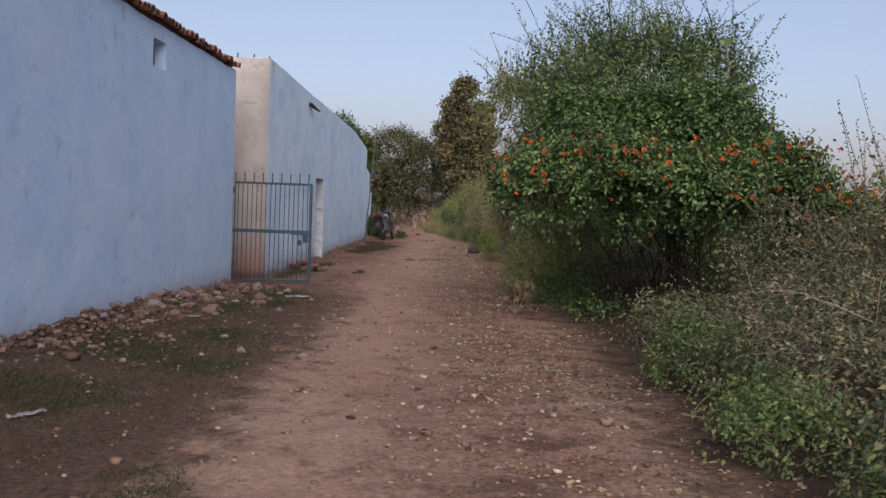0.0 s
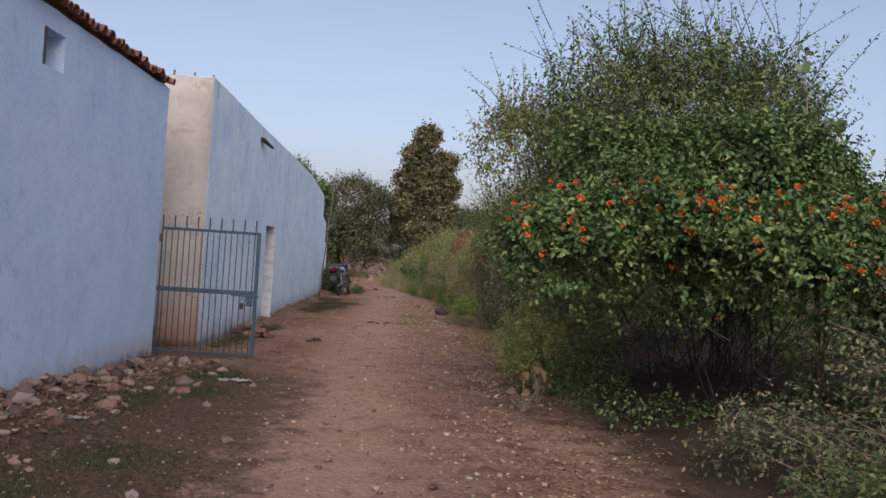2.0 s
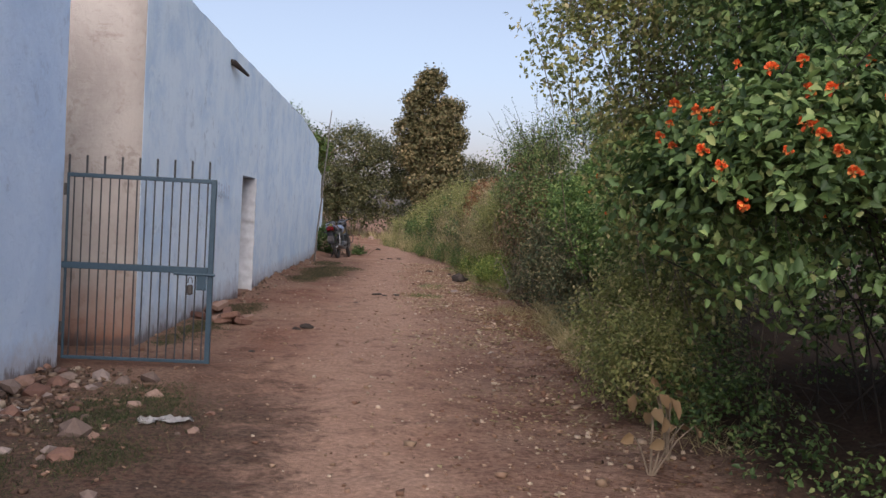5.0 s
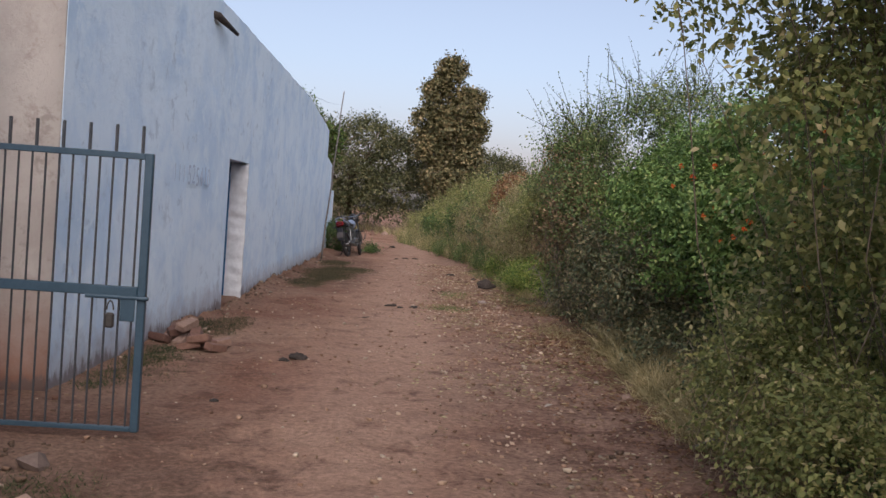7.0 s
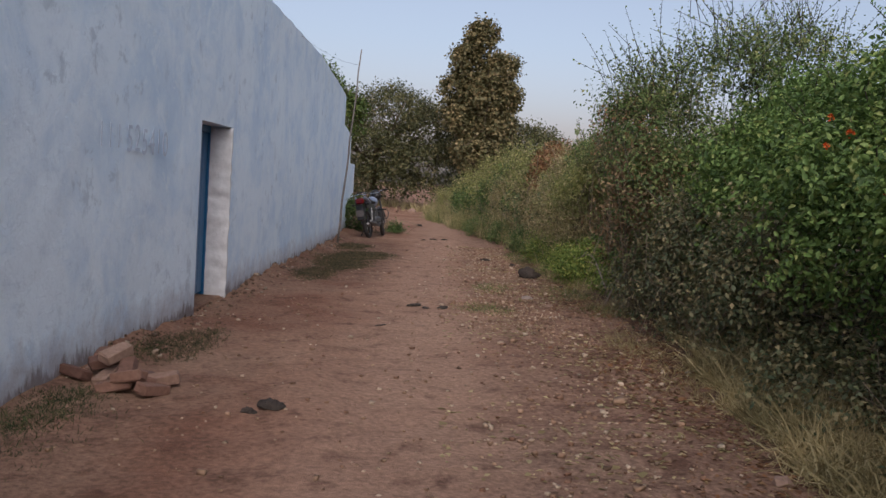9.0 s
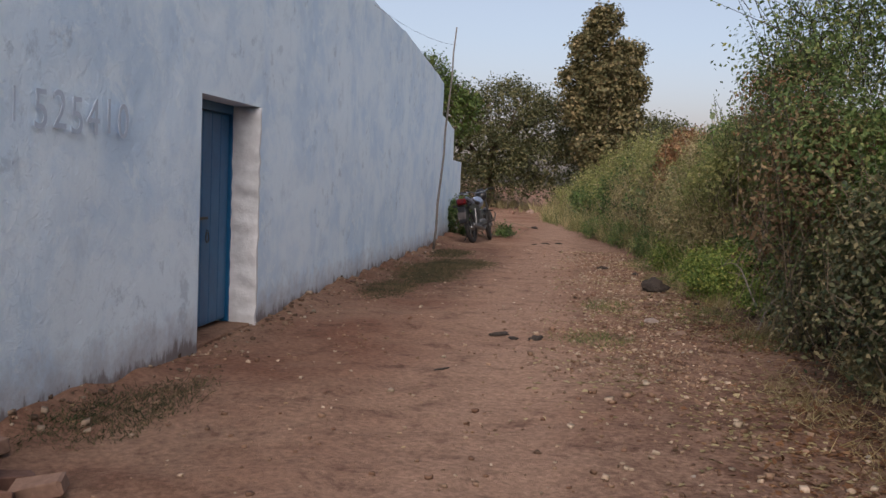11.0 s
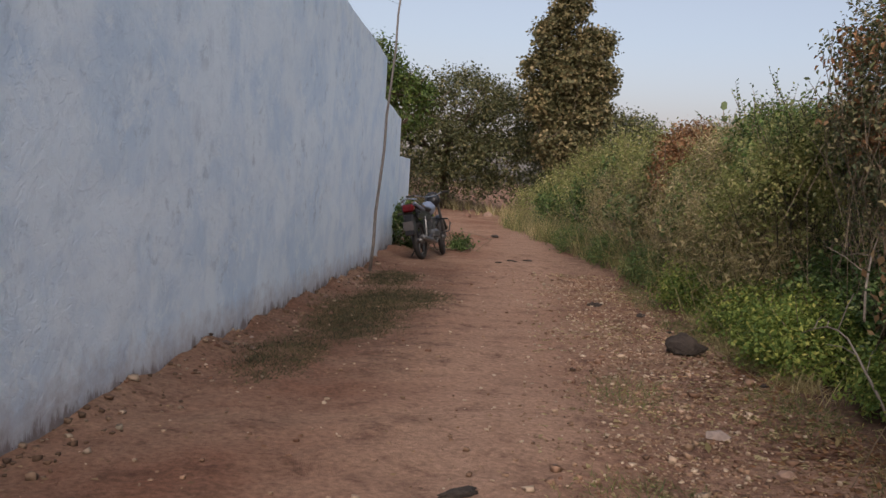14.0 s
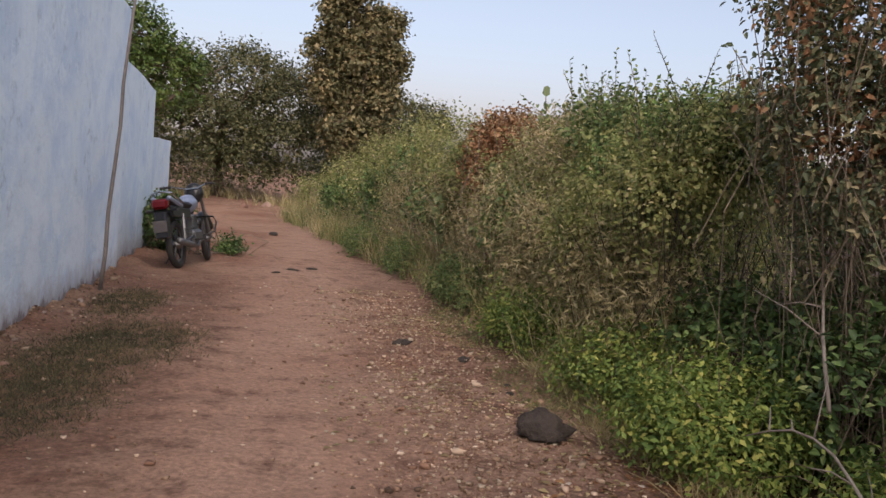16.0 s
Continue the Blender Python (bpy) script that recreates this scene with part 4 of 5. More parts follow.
def flower_heads():
    """Orange flower heads on the lantana bushes: a dome of little florets each."""
    rng = np.random.default_rng(77)
    k = 26
    d = unit(rng.normal(size=(k, 3)) + (0, 0, 0.9))
    head = leaf_cloud("flower", d * 0.012, d + rng.normal(size=d.shape) * 0.3, unit(np.cross(d, rng.normal(size=d.shape))), np.full(k, 0.024), np.full(k, 0.018), ROUND)
    head.materials.append(PETAL)
    for bush_ob, (p, s, l), n in ((bpy.data.objects["lantana_bush"], (lp, ls, ll), 230), (bpy.data.objects["lantana_bush.001"], (mp_, ms_, ml_), 60)):
        tip = p + s * l[:, None] * 1.25
        front = np.where((s[:, 1] < 0.15) & (tip[:, 2] > 0.9) & (tip[:, 2] < 2.15) & (s[:, 2] > -0.5) & (tip[:, 1] < np.quantile(tip[:, 1], 0.5)))[0]
        for q in rng.choice(front, n, replace=False):
            o = new("flower", head)
            o.parent = bush_ob
            c = Vector(tip[q]) - bush_ob.matrix_world.translation
            o.matrix_basis = Matrix.Translation(c) @ Vector(s[q]).to_track_quat('Z', 'Y').to_matrix().to_4x4() @ Matrix.Scale(rng.uniform(0.65, 1.1), 4)


flower_heads()


def milkweed(at, height, seed, stems=5, leaf=0.15, sway=0.35):
    rng = random.Random(seed)
    t = thing("milkweed_plant", (at[0], at[1], float(ground_z(at[0], at[1])) - 0.02), 0, "pale grey-green milkweed with big round leaves", "plant", "milkweeds in the hedge")
    one = leaf_cloud("big_leaf", np.zeros((1, 3)), np.array([(1.0, 0, 0.25)]), np.array([(0, 0, 1.0)]), np.array([leaf]), np.array([leaf * 0.72]), ROUND)
    one.materials.append(MILK)
    for s in range(stems):
        lean = Vector((rng.uniform(-sway, sway), rng.uniform(-sway, sway), 1))
        h = height * rng.uniform(0.7, 1.0)
        pts = [lean * (h * u) + Vector((0.05 * math.sin(5 * u + s), 0.04 * math.cos(4 * u), 0)) for u in (0, .3, .6, .85, 1)]
        part("stem", tube(bmesh.new(), pts, (.018, .015, .012, .009, .006), 6), TWIG, t, "", True)
        n = 9
        for k in range(n):
            u = 0.42 + 0.58 * k / (n - 1)
            c = lean * (h * u) + Vector((0.05 * math.sin(5 * u + s), 0.04 * math.cos(4 * u), 0))
            for side in (0, 180):
                o = new("leaf", one)
                o.parent = t
                o.matrix_basis = pose(*c, rng.uniform(-15, 15), -rng.uniform(5, 55) - 25 * (k == n - 1), k * 80 + side + rng.uniform(-20, 20)) @ Matrix.Scale(rng.uniform(.75, 1.15) * (1 - 0.3 * (k > n - 3)), 4)


milkweed((5.0, 4.9), 3.35, 1, 3, .2, .08)
milkweed((3.25, 28.5), 2.75, 2, 3, .18, .12)
milkweed((3.85, 27.0), 2.75, 3, 5, .19, .2)
milkweed((2.95, 26.4), 1.75, 4, 4, .18, .2)
milkweed((2.45, 30.4), 1.4, 5, 5, .17)
milkweed((2.6, 27.8), 1.3, 8, 5, .16)
milkweed((2.8, 20.8), .5, 6, 3, .12)
milkweed((3.45, 18.0), .85, 7, 3, .14)

# ---- trees ----
def tree(name, seed, at, height, spread, blobs, leaves, size, wide, material, label, trunk=0.22, shape=SLIM, limbs=9, **kw):
    rng = np.random.default_rng(seed)
    t = thing(name, at, 0, label, "tree")
    me, p, sd, L = foliage("crown", rng, blobs, leaves, size, wide * 1.15, shape=shape, **kw)
    part("crown", me, material, t)
    bm = bmesh.new()
    pts = [(0.1 * math.sin(k * 1.3 + seed), 0.1 * math.cos(k * 1.7), height * 0.62 * k / 6 - 0.15) for k in range(7)]
    tube(bm, pts, [trunk * (1 - 0.11 * k) for k in range(7)], 10)
    part("trunk", bm, BARK, t, "", True)
    for k in range(limbs):
        b = blobs[k % len(blobs)]
        s = pts[3 + k % 4]
        e = Vector((b[0] + rng.normal() * b[3] * .4, b[1] + rng.normal() * b[4] * .4, b[2] + rng.uniform(0, .6) * b[5]))
        m = Vector(s).lerp(e, 0.5) + Vector((rng.normal() * .2, rng.normal() * .2, .25))
        part("limb", tube(bmesh.new(), (s, m, e), (trunk * .45, trunk * .28, trunk * .08), 7), BARK, t, "", True)
    pick = rng.choice(len(p), min(len(p), 160), replace=False)
    c = np.array([blobs[k % len(blobs)][:3] for k in range(len(pick))], float) * 0.4 + p[pick] * 0.6
    tagged(part("branchwork", twig_mesh("branchwork", c, p[pick] + sd[pick] * L[pick][:, None], 0.02, 0.006), BARK, t), "", "", "", "stuff")


tree("tall_tree", 31, (1.9, 50.0, 0), 9.2, 2, [(-.1, 0, 8.3, .95, 1, .85), (-.75, 0, 7.3, 1.0, 1.2, .8), (.85, .2, 6.9, 1.15, 1.2, .95), (-.95, 0, 5.9, 1.1, 1.2, .8), (1.2, 0, 5.5, 1.0, 1.2, .8), (.1, -.3, 5.6, 1.4, 1.3, 1.2), (-.7, 0, 4.6, 1.2, 1.3, 1.0), (.9, 0, 4.3, 1.2, 1.3, 1.0), (0, 0, 3.0, 1.5, 1.4, 1.2)], 36000, .15, .66, TEAK,
     "tall tree with big dull olive-brown leaves", .2, sprig=.5, lump=.75)
tree("acacia_tree", 32, (-3.2, 54.0, 0), 6.4, 5, [(-2.4, 0, 4.6, 2.6, 2.4, 1.7), (.8, .5, 4.9, 2.4, 2.4, 1.5), (3.0, -.5, 3.9, 2.6, 2.4, 1.6), (-1, -1, 2.8, 3.4, 2.4, 1.4), (2.5, -1.2, 2.2, 2.6, 2.0, 1.3), (-4.5, 0, 3.4, 2.6, 2.2, 2.0), (0, -1.5, 1.5, 4.5, 1.5, .9)], 54000, .14, .5, ACACIA,
     "dark spreading thorn tree with a flat feathery crown", .24, sprig=.7, lump=.5, low=.5)
tree("acacia_tree", 33, (3.4, 57.0, 0), 5.4, 5, [(-1.4, 0, 3.4, 2.6, 2.4, 1.8), (1.8, .5, 3.6, 2.4, 2.4, 1.5), (.2, -1, 2.2, 3.0, 2.0, 1.5)], 24000, .14, .48, ACACIA,
     "dark thorn tree filling the bend of the lane", .22, sprig=.7, lump=.5, low=.5)
tree("leafy_tree", 34, (-5.6, 46.0, 0), 6.6, 3, [(0, 0, 5.0, 1.7, 1.7, 1.5), (1.2, 0, 4.0, 1.6, 1.6, 1.4), (-1, 0, 3.8, 1.8, 1.6, 1.5)], 14000, .14, .5, NEEM,
     "fresh green leafy tree behind the low wall", .2, sprig=.5)

# ---- grass ----
grass("verge_grass", 41, [(-1.2, 0.3, .75, 1.8), (-.95, 3.2, .75, 1.4), (-.85, 6.0, .6, 1.2), (-1.35, 10.4, .3, 1.0), (-.3, -.4, .5, .7), (-.15, 1.6, .4, .8), (-.7, -1.6, .5, .7), (-.75, 1.4, .5, 1.2)], 42000, .05, .006, TURF, "short dusty grass on the verge", .9)
GREEN_TURF = leaf_mat("green turf", [(0, (0.022, 0.036, 0.014)), (0.55, (0.052, 0.072, 0.028)), (1, (0.13, 0.125, 0.06))], 0.25, 0.8)
grass("verge_grass", 52, [(-1.0, 6.5, .42, .8), (-1.25, 4.6, .3, .6), (-.75, 5.2, .25, .4), (-1.25, 1.4, .5, .7), (-.7, 2.4, .45, .4), (-.45, .7, .35, .45), (-1.1, -.6, .5, .5), (.12, -2.3, .2, .3), (-1.45, 10.7, .2, .7), (-1.5, 9.7, .15, .4), (-1.52, 12.6, .1, .5)], 60000, .05, .006, GREEN_TURF, "patches of dark green turf on the verge", .9)
grass("verge_grass", 42, [(-1.15, 19.0, .3, .9), (-.92, 20.8, .45, 1.0), (-.72, 22.6, .5, 1.0), (-1.3, 13.0, .25, .7), (-1.15, 24.6, .35, 1.0), (-1.1, 21.8, .4, 1.4)], 60000, .06, .007, TURF, "withered brown grass along the foot of the wall", .9)
grass("hedge_grass", 43, [(3.0, 7.6, .3, .6), (2.95, 8.9, .35, .8), (3.05, 11.3, .3, 1.2), (3.3, 14.6, .25, 1.2), (3.1, 17.2, .2, .5), (2.75, 21.0, .25, 2.0)], 20000, .30, .006, STRAW, "long bent straw-coloured grass under the hedge", .5, .6)
grass("hedge_grass", 44, [(2.95, 22, .4, 1.5), (2.9, 25, .5, 1.8), (2.6, 28, .5, 1.8), (2.1, 32, .6, 2.2), (1.4, 37, .8, 2.5), (.6, 42, .8, 2.5)], 4500, .9, .007, STRAW, "tall straw-coloured grass growing out of the hedge", .3, .4)
grass("hedge_grass", 45, [(3.0, 23, .4, 2), (2.7, 27, .5, 2.2), (2.3, 31, .6, 2.2), (1.7, 36, .8, 2.5), (.8, 41, .8, 2.5)], 6000, .75, .009, GRASS, "tall green grass growing out of the hedge", .3, .45)
grass("hedge_grass", 50, [(3.0, 10.4, .3, .6), (3.1, 11.6, .3, .6), (3.1, 13.0, .25, .6), (3.05, 9.2, .3, .6)], 11000, .52, .008, STRAW, "heaped pale grass spilling from the hedge foot", .6, 1.1)
grass("field_grass", 48, [(-4, 54, 3, 2.5), (.5, 51, 2, 2), (4, 50, 2.5, 3)], 3000, .7, .025, STRAW, "pale straw standing in the field beyond the bend", .3, .4)
grass("hedge_grass", 49, [(3.15, 21.6, .35, 1.0), (3.2, 24.0, .4, 1.2), (3.05, 26.4, .4, 1.0), (2.7, 29.4, .4, 1.4)], 3200, 1.3, .006, STRAW, "tall dry stalks standing in front of the hedge", .22, .3)


# ---- loose things on the ground ----
def lump(size, seed, flat=1.0, sub=2, rough=0.25, freq=1.6):
    bm = bmesh.new()
    bmesh.ops.create_icosphere(bm, subdivisions=sub, radius=1)
    for v in bm.verts:
        n = noise.noise(v.co * freq + Vector((seed * 7.3, seed * 3.1, 0))) + 0.5 * noise.noise(v.co * freq * 2.7 + Vector((0, seed * 5.7, 2)))
        v.co *= 1 + rough * n
        v.co.x *= size[0]
        v.co.y *= size[1]
        v.co.z *= size[2] * (flat if v.co.z < 0 else 1)
    return bm


def gz(x, y):
    return float(ground_z(x, y))


def stones():
    """Broken stones and brick ends heaped along the foot of the first wall, and others strewn about."""
    rng = random.Random(21)
    kinds = []
    for k in range(6):
        bm = lump((0.075, 0.055, 0.045), k + 1, 0.6, 1, 0.45, 1.2)
        me = bpy.data.meshes.new("stone")
        bm.to_mesh(me)
        bm.free()
        me.materials.append(BRICK if k % 2 else STONE)
        kinds.append(me)
    spots = []
    for k in range(190):
        y = rng.uniform(-1.0, 7.7)
        w = 0.55 if y > 3.5 else 0.36
        spots.append((-1.95 + abs(rng.gauss(0, 0.5)) * w, y, rng.uniform(0.4, 0.8) if y < 3.0 or rng.random() < .5 else rng.uniform(.85, 1.6)))
    for k in range(26):
        spots.append((rng.uniform(-1.5, -0.2), rng.uniform(2, 7.2), rng.uniform(0.3, 0.8)))
    for k in range(16):
        spots.append((-1.68 + rng.uniform(0.02, 0.3), rng.uniform(16.5, 26.0), rng.uniform(0.3, 0.6)))
    spots += [(-1.05, 5.7, 1.9), (-0.95, 5.2, 1.3), (-1.08, 7.45, 1.5), (-.9, 6.9, 1.1), (1.84, 17.55, 1.2), (2.5, 10.2, 1.0), (.3, -1.0, .7), (.25, 1.3, .7), (-.1, 3.0, .8), (2.05, 16.9, .8), (-.35, 1.6, .9)]
    for k, (x, y, s) in enumerate(spots):
        o = new("stone", kinds[k % 6])
        o.matrix_world = pose(x, y, gz(x, y) + 0.002 * s + (0.28 * max(0, -1.62 - x) * rng.random() if y < 8 else 0), rng.uniform(-20, 20), rng.uniform(-20, 20), rng.uniform(0, 360)) @ Matrix.Scale(s, 4)
        brick = kinds[k % 6].materials[0] == BRICK
        tagged(o, "broken reddish brick end lying in the rubble" if brick else "small grey-brown rubble stone on the ground", "brick" if brick else "stone", "rubble along the lane")
    for x, y, s in ((-1.6, 47.0, 3.2), (.2, 47.5, 2.8), (-.9, 49, 3.6)):
        o = new("boulder", kinds[1])
        o.matrix_world = pose(x, y, gz(x, y) + 0.02, 0, 0, 40 * x) @ Matrix.Scale(s, 4)
        tagged(o, "pale weathered boulder at the bend of the lane", "boulder")


stones()


def brick_pile():
    rng = random.Random(8)
    me = bpy.data.meshes.new("brick")
    bm = box(bmesh.new(), -0.105, 0.105, -0.05, 0.05, -0.034, 0.034, 0.009)
    for v in bm.verts:
        v.co += Vector((rng.uniform(-1, 1), rng.uniform(-1, 1), rng.uniform(-1, 1))) * 0.005
    bm.to_mesh(me)
    bm.free()
    me.materials.append(BRICK)
    rows = [(-1.50, 11.72, .04, 5, 10), (-1.40, 11.52, .04, -8, 80), (-1.22, 11.60, .04, 4, 40), (-1.12, 11.40, .04, 10, 120), (-1.28, 11.30, .04, -6, 15), (-1.02, 11.25, .04, 6, 60),
            (-1.45, 11.62, .115, 8, 30), (-1.25, 11.45, .115, -14, 100), (-1.18, 11.28, .105, 16, 170), (-1.55, 11.92, .04, 5, 70), (-1.36, 11.55, .19, 12, 60), (-1.60, 11.5, .05, 20, 150), (-1.05, 11.55, .045, 12, 10), (-1.52, 11.78, .12, 6, 100)]
    for x, y, z, tilt, turn in rows:
        o = new("brick", me)
        o.matrix_world = pose(x, y, z - 0.012 + gz(x, y) * .5, tilt, rng.uniform(-22, 22), turn)
        tagged(o, "worn brown brick in a small heap by the wall", "brick", "bricks heaped by the wall")


brick_pile()


def dung():
    rows = [(.42, 16.20, .17, .07, .035, 1), (.74, 16.02, .19, .08, .045, 2), (.55, 16.05, .12, .06, .025, 3), (2.08, 20.25, .20, .16, .17, 4), (-.25, 11.06, .13, .10, .075, 5), (-.36, 10.95, .08, .05, .04, 14), (1.50, 23.1, .17, .10, .06, 6), (1.98, 22.6, .20, .08, .04, 7),
            (-.13, 35.5, .22, .16, .08, 8), (.42, 28.5, .16, .09, .04, 9), (.70, 28.9, .14, .08, .04, 10), (.20, 28.0, .12, .06, .03, 11), (2.15, 21.6, .045, .04, .03, 12), (2.1, 21.3, .05, .045, .035, 13), (2.45, 19.0, .05, .04, .04, 15), (.15, 14.5, .12, .03, .012, 16), (-.6, 9.3, .07, .05, .02, 17), (.9, -.9, .07, .04, .02, 18)]
    for x, y, a, b, h, s in rows:
        k = 0.75 if h > .1 else 0.6
        bm = lump((a * k, b * k, h * k), s, 0.3, 3, 0.5, 2.1)
        ob = part("dung_pat", bm, DUNG, None, "", True)
        ob.matrix_world = pose(x, y, gz(x, y) + h * 0.15, 0, 0, 37 * s)
        tagged(ob, "dark dried dung heap on the gravel" if h > .1 else "dark dried dung dropping on the lane", "dung", "dung on the lane")


dung()


def rag(x, y, seed, w, d, turn):
    rng = np.random.default_rng(seed)
    n = 14
    bm = bmesh.new()
    g = [[bm.verts.new(((i / n - .5) * w, (j / n - .5) * d * (1 + .3 * math.sin(i)), 0.02 + 0.03 * abs(noise.noise((i * .45, j * .45, seed))) + 0.012 * noise.noise((i * 1.3, j * 1.3, seed)))) for j in range(n)] for i in range(n)]
    for i in range(n - 1):
        for j in range(n - 1):
            if noise.noise((i * .3, j * .3, seed + 9.)) > -0.25:
                bm.faces.new((g[i][j], g[i + 1][j], g[i + 1][j + 1], g[i][j + 1]))
    bmesh.ops.solidify(bm, geom=bm.faces[:], thickness=0.003)
    ob = part("plastic_rag", bm, simple("dirty white plastic", (0.45, 0.43, 0.41), (0.72, 0.70, 0.68), 25, 0.5), None, "", True)
    ob.matrix_world = pose(x, y, gz(x, y) - 0.012, 0, 0, turn)
    tagged(ob, "crumpled dirty white plastic scrap on the verge", "litter")


rag(-.60, 6.08, 1, .36, .14, 20)
rag(-1.62, 6.25, 2, .30, .20, 70)
rag(-1.35, 3.6, 3, .18, .10, 10)
rag(-1.0, -1.1, 4, .26, .07, 60)


def strewn(name, seed, count, xs, ys, size, material, label, category, flat=0.12, bias=None):
    """Small flat scraps lying on the earth: fallen leaves, chips, bents."""
    rng = np.random.default_rng(seed)
    x = rng.uniform(*xs, count) if bias is None else np.clip(rng.normal(bias[0], bias[1], count), *xs)
    y = rng.uniform(*ys, count)
    drift = np.sin(x * 2.9 + 1.7 * np.sin(y * 1.1)) + np.sin(y * 1.9 + seed) + rng.normal(size=count) * 0.7
    x, y = x[drift > 0], y[drift > 0]
    count = len(x)
    p = np.column_stack([x, y, ground_z(x, y) + 0.004])
    d = np.column_stack([rng.normal(size=(count, 2)), rng.normal(size=count) * flat])
    n = np.column_stack([rng.normal(size=(count, 2)) * flat * 1.5, np.ones(count)])
    l = size * rng.uniform(0.4, 1.5, count)
    tagged(part(name, leaf_cloud(name, p, d, n, l, l * rng.uniform(.2, .7, count), SLIM), material), label, category, "", "stuff")


strewn("leaf_litter", 51, 9000, (1.2, 3.4), (-4, 27), .036, DRY, "fallen brown leaves along the hedge side of the lane", "leaf litter", bias=(2.4, .5))
strewn("leaf_litter", 52, 1500, (-1.8, 1.6), (-5, 30), .03, DRY, "stray dry leaf scraps on the lane", "leaf litter")
strewn("leaf_litter", 55, 9000, (1.5, 3.2), (-3, 19), .03, RUSSET, "red-brown leaf scraps on the gravel", "leaf litter", bias=(2.4, .4))


strewn("leaf_litter", 59, 120, (1.6, 3.1), (9, 21), .06, simple("papery dead leaf", (0.22, 0.18, 0.145), (0.40, 0.35, 0.29), 40, 0.8), "papery pale dead leaves on the gravel", "leaf litter", .3)
strewn("straw_litter", 56, 7500, (.8, 3.1), (10, 27), .05, STRAW, "pale straw scraps trodden into the gravel", "straw", bias=(2.0, .55))
strewn("straw_litter", 57, 2600, (.6, 3.2), (-5, 10), .045, STRAW, "pale straw scraps on the lane's edge", "straw", bias=(2.2, .5))
strewn("leaf_litter", 58, 10000, (1.5, 3.5), (8.5, 20.0), .042, RUSSET, "thick brown leaf litter under the hedge", "leaf litter", bias=(2.7, .35))
grass("edge_grass", 46, [(2.45, 18.2, .35, .8), (1.25, 16.2, .35, .5), (2.3, 21.5, .25, 1.2), (1.4, 18.5, .3, .6), (2.2, 24.5, .25, 1.5), (2.75, 16.6, .35, .6)], 9000, .09, .005, GRASS, "short dry-green grass on the gravel edge", .8)
grass("edge_grass", 47, [(2.9, 17.0, .4, .5), (2.7, 12.6, .3, .8), (2.75, 9.4, .3, .9), (2.9, 6.4, .3, .7), (2.6, 14.4, .3, 1.0)], 7000, .16, .005, STRAW, "matted straw-coloured grass at the hedge foot", .9, .7)


def gravel(name, seed, count, xs, ys, size, material, label, bias=None):
    rng = np.random.default_rng(seed)
    x = rng.uniform(*xs, count) if bias is None else np.clip(rng.normal(bias[0], bias[1], count), *xs)
    y = rng.uniform(*ys, count)
    s = size * rng.lognormal(0, .45, count)
    c = np.column_stack([x, y, ground_z(x, y) + s * 0.25])
    cube = np.array([(i, j, k) for k in (-1, 1) for j in (-1, 1) for i in (-1, 1)], float) * (1, .8, .55)
    a = rng.uniform(0, 6.28, count)
    v = cube[None] + rng.normal(size=(count, 8, 3)) * .25
    rx = v[..., 0] * np.cos(a)[:, None] - v[..., 1] * np.sin(a)[:, None]
    ry = v[..., 0] * np.sin(a)[:, None] + v[..., 1] * np.cos(a)[:, None]
    v = np.stack([rx, ry, v[..., 2]], -1) * s[:, None, None] * .5 + c[:, None]
    q = np.array([(0, 2, 3, 1), (4, 5, 7, 6), (0, 1, 5, 4), (2, 6, 7, 3), (0, 4, 6, 2), (1, 3, 7, 5)])[None] + 8 * np.arange(count)[:, None, None]
    tagged(part(name, quads_mesh(name, v.reshape(-1, 3), q.reshape(-1, 4)), material), label, "gravel", "", "stuff")


GRIT = leaf_mat("pebble", [(0, (0.16, 0.085, 0.06)), (0.7, (0.33, 0.22, 0.16)), (1, (0.54, 0.44, 0.36))], 0.0, 0.9)
CLOD = leaf_mat("clod", [(0, (0.07, 0.045, 0.033)), (0.7, (0.17, 0.105, 0.075)), (1, (0.34, 0.27, 0.22))], 0.0, 0.95)
gravel("pebbles", 61, 6000, (.5, 3.2), (-5, 27), .015, GRIT, "small pebbles and grit on the hedge side of the lane", (1.9, .55))
gravel("pebbles", 62, 2500, (-1.9, 1.2), (-5, 27), .013, GRIT, "scattered grit on the trodden earth")
gravel("pebbles", 65, 9000, (.7, 2.6), (14.5, 26.5), .011, GRIT, "pinkish gravel in the worn side of the lane", (1.6, .35))
gravel("pebbles", 66, 1100, (.4, 2.8), (-5, 27), .012, CLOD, "dark crumbs and clods on the lane", (1.8, .6))
gravel("pebbles", 63, 2200, (-1.95, -.9), (.5, 7.8), .024, CLOD, "small rubble along the wall foot", (-1.75, .3))


